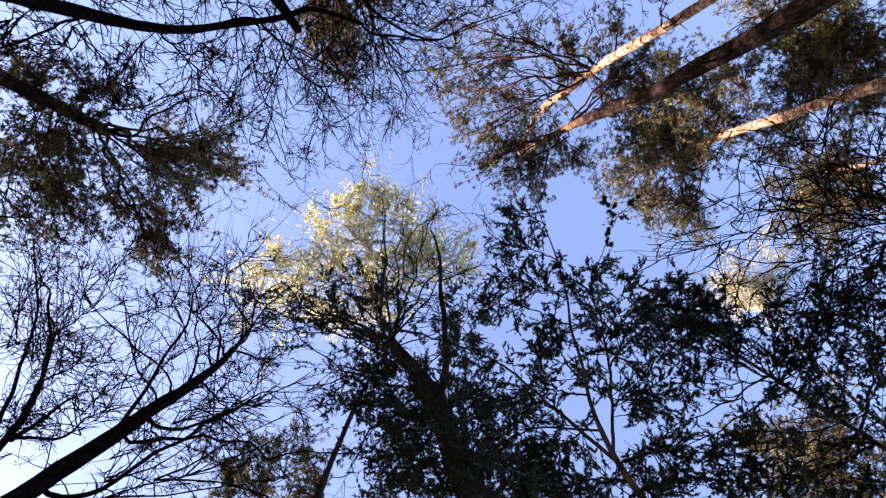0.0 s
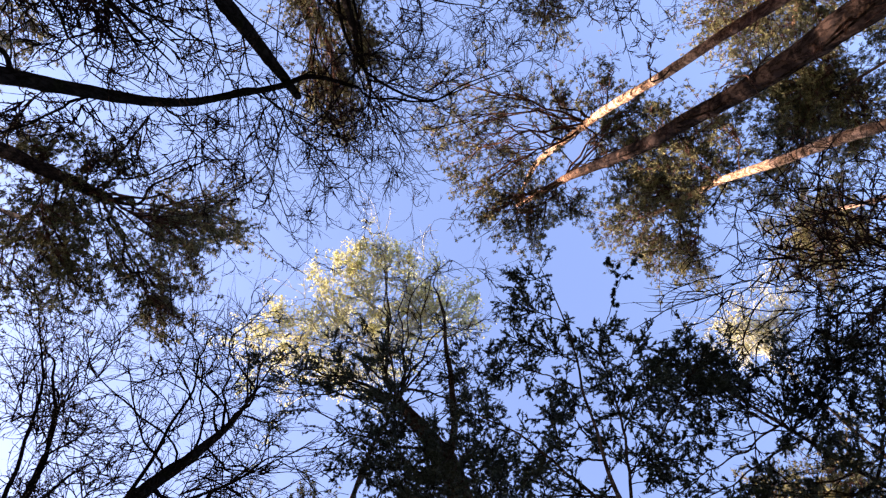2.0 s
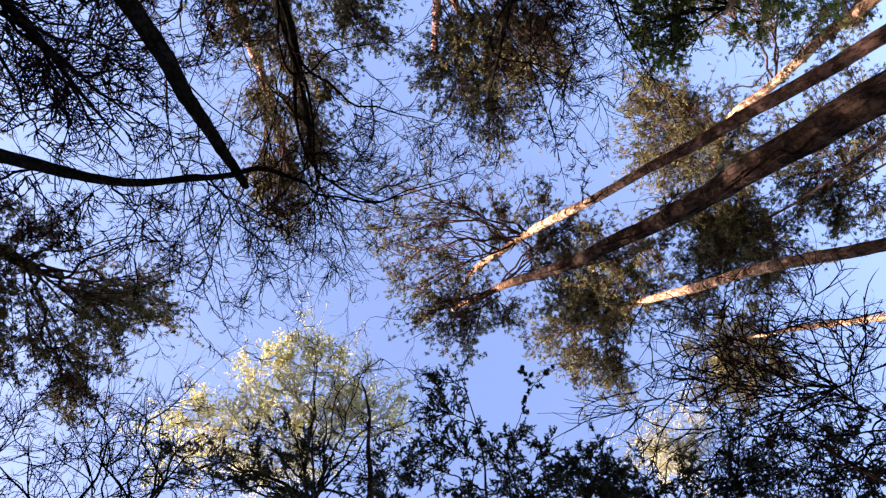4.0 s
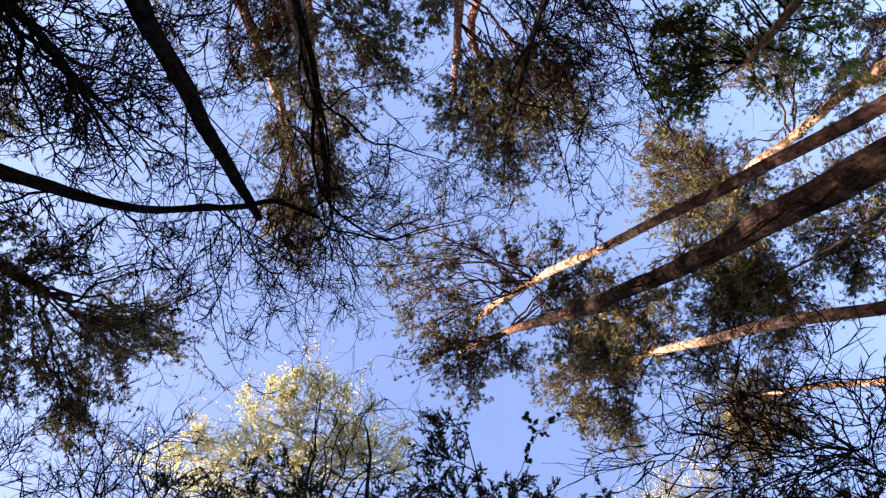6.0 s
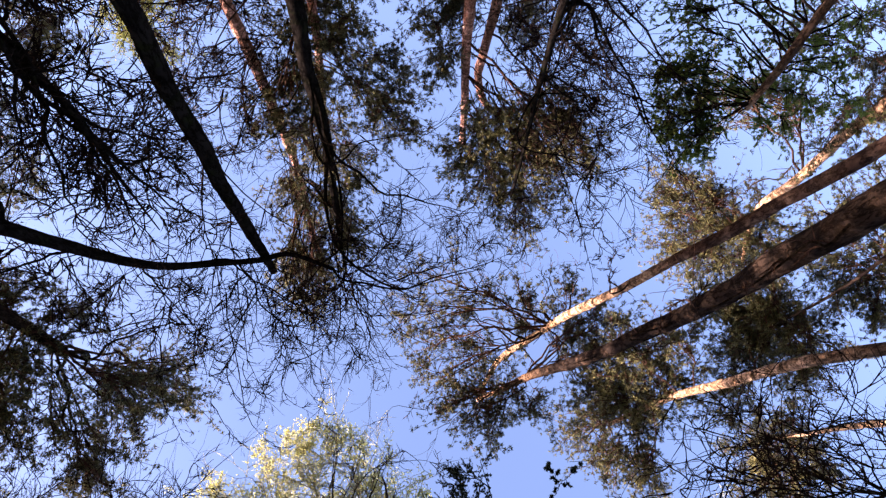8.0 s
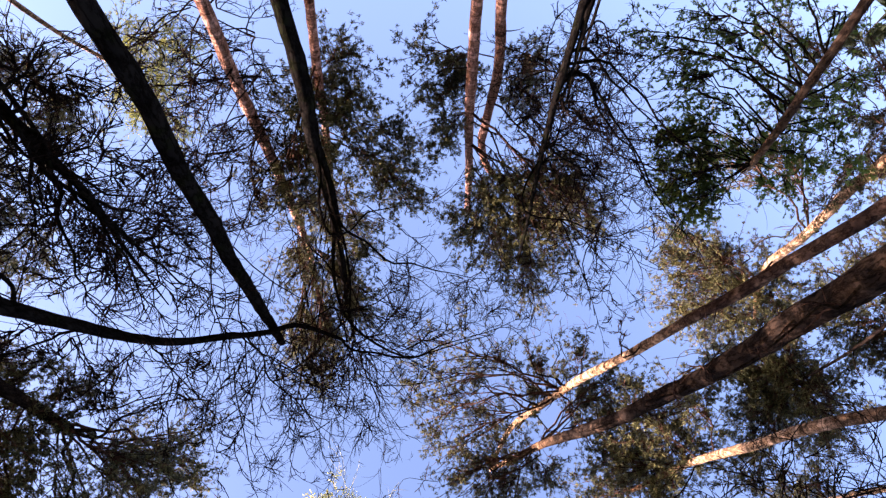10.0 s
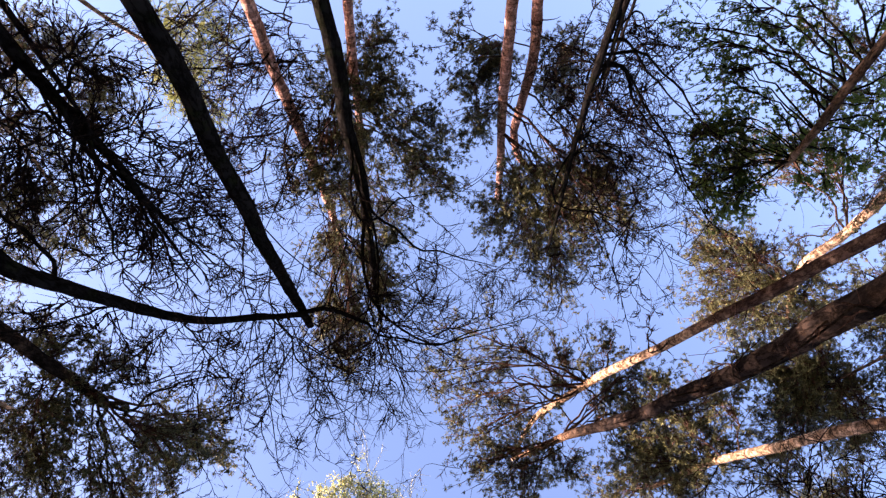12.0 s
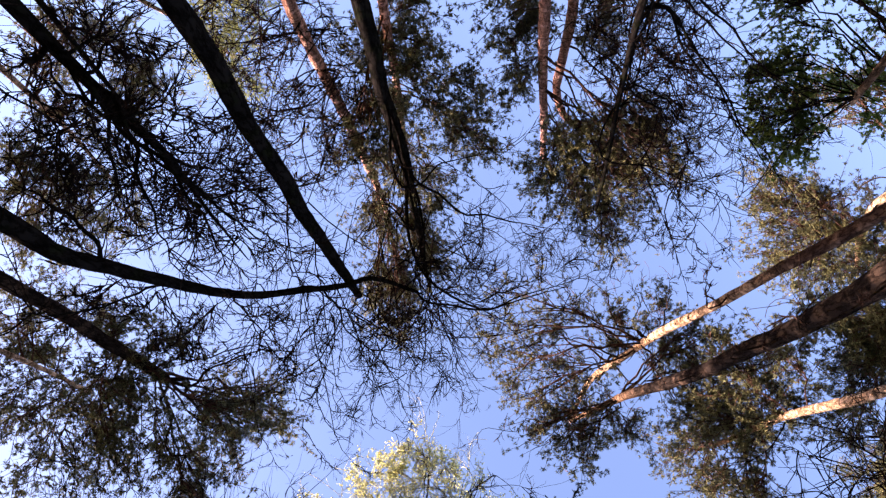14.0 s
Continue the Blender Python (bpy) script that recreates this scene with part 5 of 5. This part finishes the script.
bare('slender_bare_tree', 'slender bare tree with a few withered leaves',
    [(7.13, -4.99, -0.1), (7.3, -3.33, 13.02), (7.31, -3.07, 13.67), (7.39, -2.56, 14.45)],
    (0.1, 0.06),
    [(7.81, -1.81, 15, 1.06), (7.32, -1.51, 16, 1.11), (7.15, -0.61, 17, 1.01), (8.61, -0.51, 16.5, 0.88), (6.82, -2.31, 14.5, 0.88), (7.27, -2.58, 13.5, 0.72)],
    arms=[(0.046, [(7.39, -2.56, 14.45), (7.73, -1.83, 15.45), (8.28, -1.04, 16.45), (9.07, -0.58, 17.45), (9.9, 0.06, 18.45)]), (0.046, [(7.13, -2.78, 12.8), (7.24, -2.31, 13.54), (7.41, -1.6, 14.28), (7.67, -0.81, 15.02), (8.1, -0.05, 15.76), (8.66, 0.72, 16.5)]), (0.05, [(7.26, -3.29, 13.26), (7.13, -3.16, 13.92), (6.92, -2.91, 14.59), (6.59, -2.86, 15.26)])]
    + [(0.04, [(7.24, -3.27, 13.33), (6.91, -3.5, 13.99), (6.62, -3.31, 14.66), (6.26, -3.28, 15.33)]), (0.025, [(7.48, -1.41, 15), (8.15, -1.28, 15.25), (8.75, -1.25, 15.5)]), (0.025, [(7.47, -1.78, 15), (7.32, -1.51, 16), (7.29, -0.86, 17)]), (0.025, [(7.39, -2.56, 14.45), (7.33, -2.47, 15.45), (7.34, -2.05, 16.45)])],
    leaves=0.9, density=0.5, limb=0.12, crook=0.008, seed=29, fine=0.72)
bare('slender_bare_tree', 'bare tree with arching thin twigs',
    [(-6.34, -1.85, -0.1), (-5.94, -0.96, 7.76), (-5.78, -0.57, 8.24), (-5.69, -0.42, 8.52), (-5.6, -0.17, 8.87)],
    (0.024, 0.009),
    [(-7.98, 0.35, 13, 0.71), (-7.44, -0.11, 14, 0.74), (-8.52, 0.77, 12.5, 0.71), (-7.14, 0.34, 15, 0.78), (-7.39, -0.7, 13, 0.7), (-6.5, -0.4, 15, 0.76), (-8.65, 0.37, 12, 0.58), (-8.22, 1.21, 13, 0.6), (-6.83, -1.32, 13, 0.68), (-7.45, -1.38, 12, 0.66), (-5.83, -0.63, 13, 0.55), (-5.28, -1.37, 12, 0.55), (-5.49, -1.59, 11.5, 0.49)],
    arms=[(0.009, [(-5.39, -0.41, 9.4), (-5.15, -0.25, 10.13), (-4.7, -0.19, 10.87), (-3.93, -0.47, 11.6)]), (0.009, [(-5.32, -0.28, 9.4), (-4.86, 0.04, 10.13), (-4.38, 0.2, 10.87), (-3.85, 0.11, 11.6)]), (0.009, [(-5.26, -0.15, 9.4), (-5.02, 0.27, 10.13), (-4.8, 0.61, 10.87), (-4.57, 0.82, 11.6)]), (0.009, [(-5.4, -0.08, 9.4), (-5.4, 0.42, 10.13), (-5.47, 0.87, 10.87), (-5.65, 1.37, 11.6)]), (0.009, [(-5.31, -0.48, 9.4), (-5.14, -0.61, 10.13), (-4.76, -0.9, 10.87), (-4.52, -1.4, 11.6)]), (0.009, [(-5.17, -0.55, 9.4), (-4.98, -0.83, 10.13), (-4.75, -1.29, 10.87), (-4.68, -1.9, 11.6)]), (0.009, [(-5.26, -0.21, 9.4), (-4.85, -0.1, 10.13), (-4.54, -0, 10.87), (-4.28, -0.22, 11.6)]), (0.009, [(-5.4, -0.21, 9.4), (-5.24, 0.12, 10.13), (-5.21, 0.38, 10.87), (-5.09, 0.31, 11.6)]), (0.009, [(-5.32, -0.41, 9.4), (-4.99, -0.47, 10.13), (-4.61, -0.59, 10.87), (-4.36, -0.99, 11.6)]), (0.009, [(-5.41, -0.01, 9.4), (-5.64, 0.5, 10.13), (-5.97, 0.96, 10.87), (-6.2, 1.56, 11.6)]), (0.009, [(-5.38, -0.55, 9.4), (-5.42, -1.04, 10.13), (-5.46, -1.59, 10.87), (-5.62, -2.3, 11.6)]), (0.009, [(-5.12, -0.15, 9.4), (-5.1, 0.57, 10.13), (-4.73, 1.01, 10.87), (-4.31, 1.16, 11.6)]), (0.013, [(-5.6, -0.17, 8.87), (-5.79, -0.06, 9.87), (-5.75, 0.29, 10.87), (-5.47, 0.46, 11.87)]), (0.013, [(-5.6, -0.17, 8.87), (-6.04, 0.25, 9.62), (-6.48, 0.66, 10.37), (-7.13, 1.28, 11.12), (-7.8, 1.88, 11.87)]), (0.013, [(-5.6, -0.17, 8.87), (-6.74, 0.31, 9.87), (-7.88, 0.68, 10.87), (-8.97, 1.06, 11.87)]), (0.013, [(-5.69, -0.42, 8.52), (-6.35, -0.04, 9.52), (-7.07, 0.33, 10.52), (-7.58, 1.17, 11.52)])]
    + [(0.013, [(-5.69, -0.42, 8.52), (-5.65, -0.41, 9.27), (-5.21, -0.69, 10.02), (-4.86, -0.44, 10.77), (-4.09, -0.48, 11.52)]), (0.013, [(-5.61, -0.24, 8.78), (-5.74, 0.24, 9.78), (-5.81, 0.76, 10.78), (-5.84, 1.01, 11.78)]), (0.013, [(-5.66, -0.33, 8.65), (-5.7, -0.2, 9.4), (-5.57, -0.16, 10.15), (-5.06, -0.03, 10.9), (-4.7, 0.39, 11.65)]), (0.013, [(-5.78, -0.57, 8.24), (-5.95, -0.75, 9.24), (-6.04, -0.77, 10.24), (-5.79, -1.05, 11.24)])]
    + [(0.013, [(-5.74, -0.5, 8.37), (-6.6, -1.1, 9.87), (-7.18, -1.82, 11.37)]), (0.013, [(-5.6, -0.17, 8.87), (-6.13, 0.02, 9.87), (-6.41, 0.44, 10.87), (-6.9, 1.06, 11.87)])],
    density=0.24, side=6, limb=0.12, crook=0.013, wander=0.24, seed=30, fine=0.55)
bare('yellow_birch_tree', 'birch with yellow sunlit leaves and twigs painted pale as sunlit',
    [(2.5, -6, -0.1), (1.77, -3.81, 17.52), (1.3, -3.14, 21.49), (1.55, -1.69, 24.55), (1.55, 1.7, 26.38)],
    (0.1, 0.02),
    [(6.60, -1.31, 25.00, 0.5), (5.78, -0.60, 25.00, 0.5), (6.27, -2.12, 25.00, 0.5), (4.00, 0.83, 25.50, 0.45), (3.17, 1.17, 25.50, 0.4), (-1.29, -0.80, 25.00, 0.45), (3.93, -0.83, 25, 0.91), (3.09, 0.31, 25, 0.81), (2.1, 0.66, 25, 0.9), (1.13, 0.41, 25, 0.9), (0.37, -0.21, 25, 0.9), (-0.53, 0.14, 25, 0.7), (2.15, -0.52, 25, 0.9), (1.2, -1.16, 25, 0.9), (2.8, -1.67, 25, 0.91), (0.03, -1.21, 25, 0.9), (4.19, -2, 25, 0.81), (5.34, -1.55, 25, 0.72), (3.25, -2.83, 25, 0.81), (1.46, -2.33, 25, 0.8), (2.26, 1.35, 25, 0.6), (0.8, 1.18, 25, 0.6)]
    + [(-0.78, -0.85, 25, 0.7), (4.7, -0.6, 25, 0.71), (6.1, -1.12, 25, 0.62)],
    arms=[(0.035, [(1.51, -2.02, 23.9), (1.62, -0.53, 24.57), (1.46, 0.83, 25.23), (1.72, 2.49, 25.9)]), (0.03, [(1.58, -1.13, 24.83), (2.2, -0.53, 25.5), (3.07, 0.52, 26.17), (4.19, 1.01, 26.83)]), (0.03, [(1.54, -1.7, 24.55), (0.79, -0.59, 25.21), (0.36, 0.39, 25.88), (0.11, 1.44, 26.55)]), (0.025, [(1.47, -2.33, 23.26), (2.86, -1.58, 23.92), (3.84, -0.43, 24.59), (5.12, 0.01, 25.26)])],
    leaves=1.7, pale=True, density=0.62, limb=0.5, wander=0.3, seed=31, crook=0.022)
bare('pale_birch_tree', 'pale birch crown lit by the sun',
    [(-11.41, -7.16, -0.1), (-10.95, -4.9, 19.23), (-10.86, -3.79, 21.75), (-10.48, -2.59, 23.77), (-10.16, -1.68, 24.68)],
    (0.11, 0.02),
    [(-9.6, -1.56, 23, 0.9), (-10.12, -2.5, 23, 0.91), (-9.03, -2.08, 23, 0.7), (-10.88, -1.81, 23, 0.82)],
    leaves=0.9, density=0.9, pale=True, seed=32)
pine('pine_tree', 'distant pine crown between brighter stems',
    [(-15.87, 7.27, -0.1), (-14.41, 5.7, 17.87), (-14.26, 5.54, 18.78)],
    (0.08, 0.03),
    [(-13.24, 7.55, 20.07, 0.82), (-14.12, 7.8, 19.1, 0.91), (-14.74, 8.45, 18.34, 0.91), (-13.64, 6.33, 20.33, 0.82), (-14.71, 6.4, 19.19, 0.91), (-15.23, 5.17, 19.15, 0.91), (-14.24, 5.69, 19.95, 0.82), (-15.08, 7.28, 18.54, 0.81), (-14.62, 4.95, 19.84, 0.81)],
    seed=33, density=2.1, in_shade=True)
pine('pine_tree', 'distant pine with an airy dark crown',
    [(-14.95, 11.44, -0.1), (-13.29, 10.6, 15.52), (-13.11, 10.51, 15.93)],
    (0.07, 0.03),
    [(-12.49, 14.04, 16.88, 0.93), (-13.35, 14.17, 16.46, 1.04), (-14.22, 13.19, 16.5, 1.04), (-13.73, 11.9, 17.31, 0.92), (-12.3, 12.87, 17.6, 0.82), (-14.39, 11.74, 17.03, 0.93), (-13.29, 9.76, 18.82, 0.91), (-13.84, 10.35, 18.04, 0.92), (-14.44, 10.49, 17.56, 0.82), (-11.55, 14.85, 16.86, 0.93)],
    seed=34, density=1.1, in_shade=True)
spruce('spruce_tree', 'dark ragged spruce beside a bare tree',
    [(-6.84, -2.08, -0.1), (-6.08, -1.32, 8.62), (-5.91, -1.13, 9.01), (-5.55, -0.82, 9.22)],
    (0.07, 0.02),
    [(-6.56, -0.92, 11, 0.39), (-7.29, -1.41, 11, 0.46), (-7.88, -0.89, 11, 0.47), (-7.04, -0.4, 11, 0.4), (-6.6, -1.61, 9.5, 0.4), (-5.85, -1.72, 10, 0.4), (-5.91, -1.43, 11, 0.38), (-7.31, -0.82, 11, 0.41), (-6.78, -1.18, 9.5, 0.36), (-5.97, -1.76, 9.5, 0.39), (-6.1, -0.84, 11, 0.34)],
    seed=37, coarse=1.8, density=0.95, spread=2.2)
bare('slender_bare_tree', 'slender bare tree with scattered dry leaves',
    [(2.55, 10.97, -0.1), (2.41, 10.12, 13.12), (2.35, 9.92, 15.99), (2.34, 9.72, 19.18)],
    (0.03, 0.012),
    [(5, 9.77, 15, 0.66), (4.5, 9.12, 16, 0.68), (4.09, 8.37, 17, 0.69), (5.27, 8.34, 15.5, 0.65), (4.91, 7.55, 17, 0.68), (5.25, 9.98, 14, 0.64), (3.55, 9.95, 16, 0.61), (3.55, 9.21, 17, 0.62), (3.96, 10.35, 14.5, 0.65), (5.68, 8.95, 14.5, 0.57), (6.32, 10.9, 14, 0.75), (5.04, 11.42, 14.5, 0.77)],
    seed=38, density=0.7, wander=0.36, leaves=0.9)
bare('slender_bare_tree', 'second bare stem with hanging thin twigs',
    [(-3.42, 10.32, -0.1), (-3.72, 9.5, 11.37), (-3.73, 9.39, 13.13), (-3.82, 9.24, 14.87)],
    (0.06, 0.02),
    [(-5.43, 7.36, 18.00, 0.55), (-5.98, 8.01, 17.50, 0.5), (-4.71, 6.69, 18.50, 0.55), (-5.80, 6.21, 18.50, 0.5), (-5.49, 12.73, 15.50, 0.7), (-6.08, 12.22, 16.00, 0.7), (-5.56, 11.99, 16.50, 0.65), (-6.71, 11.85, 17.00, 0.6), (-5.74, 12.89, 15.00, 0.6), (-5.32, 11.37, 17.00, 0.6), (-3.43, 12.58, 15.50, 0.6), (-3.43, 11.85, 16.50, 0.6), (-2.63, 10.84, 14, 0.64), (-3.55, 11.04, 15, 0.68), (-4.41, 10.74, 15, 0.68), (-5.03, 11.09, 14.5, 0.68), (-5.55, 10.13, 15.5, 0.69), (-5.06, 9.88, 16.5, 0.71), (-2.67, 10.49, 16, 0.69), (-3.52, 10.34, 16.5, 0.71), (-5.44, 11.05, 14, 0.6), (-5.92, 9.04, 16.5, 0.63), (-3.91, 11.28, 14, 0.66)],
    seed=39, density=0.45, wander=0.36, leaves=0.7)


# ---- unseen spruces added all round, to shade the stems and the floor ----
def shade_spruce(name, label, height, seed):
    """A whole spruce, branched to the ground: a cone of drooping boughs with hanging sprays."""
    rng = np.random.RandomState(500 + seed)
    root = tree_root(name, label, "spruce tree", [(0, 0, 0)])
    line, r = stem(root, [(0, 0, -0.1), (0.1, 0, height * 0.5), (0, 0.1, height)], (0.2, 0.02), SPRUCE_BARK, rng, 30, 9)
    n = 84
    h = rng.uniform(0.06, 0.99, n) ** 0.9 * height
    a = rng.uniform(0, 2 * np.pi, n)
    L = 0.35 + 2.6 * (1 - h / height) ** 0.8 * rng.uniform(0.7, 1.1, n)
    start = np.stack([np.interp(h, line[:, 2], line[:, k]) for k in range(3)], 1)
    s = grow(start, np.stack([np.cos(a), np.sin(a), 0 * a + 0.1], 1), L, rng, 3, 0.08, -0.15)
    g = Geo()
    g.slivers(s, 0.03 + 0.016 * L, rng)
    part("boughs", g, SPRUCE_BARK, root, kind="stuff")
    q, w, _, _ = offshoots(s, 26, rng, 0.1, 1.0, 1.0)
    g = Geo()
    g.blades(q, unit(w + [0, 0, -0.3]), rng.uniform(0.4, 0.75, len(q)), rng.uniform(0.15, 0.25, len(q)), rng)
    part("foliage", g, SPRUCE_NEEDLES, root, kind="stuff")
    return root


model = shade_spruce("shade_spruce_tree", "unseen dark spruce branched to the ground, added to cast shade", 24.0, 1)
rng = np.random.RandomState(7)
# Dense towards the sun to block it; the rest cut off horizon light.
places = [(rng.uniform(19, 31), rng.uniform(-75, 2)) for _ in range(58)] + [(rng.uniform(31, 40), 6 + 279 * (i + rng.uniform()) / 38) for i in range(38)]
for i, (far, way) in enumerate(places):
    m = pose(far * math.cos(radians(way)), far * math.sin(radians(way)), 0, 0, 0, rng.uniform(0, 360)) @ Matrix.Scale(rng.uniform(0.9, 1.12), 4)
    if i == 0:
        model.matrix_basis = m
    else:
        copy_thing(model, m)
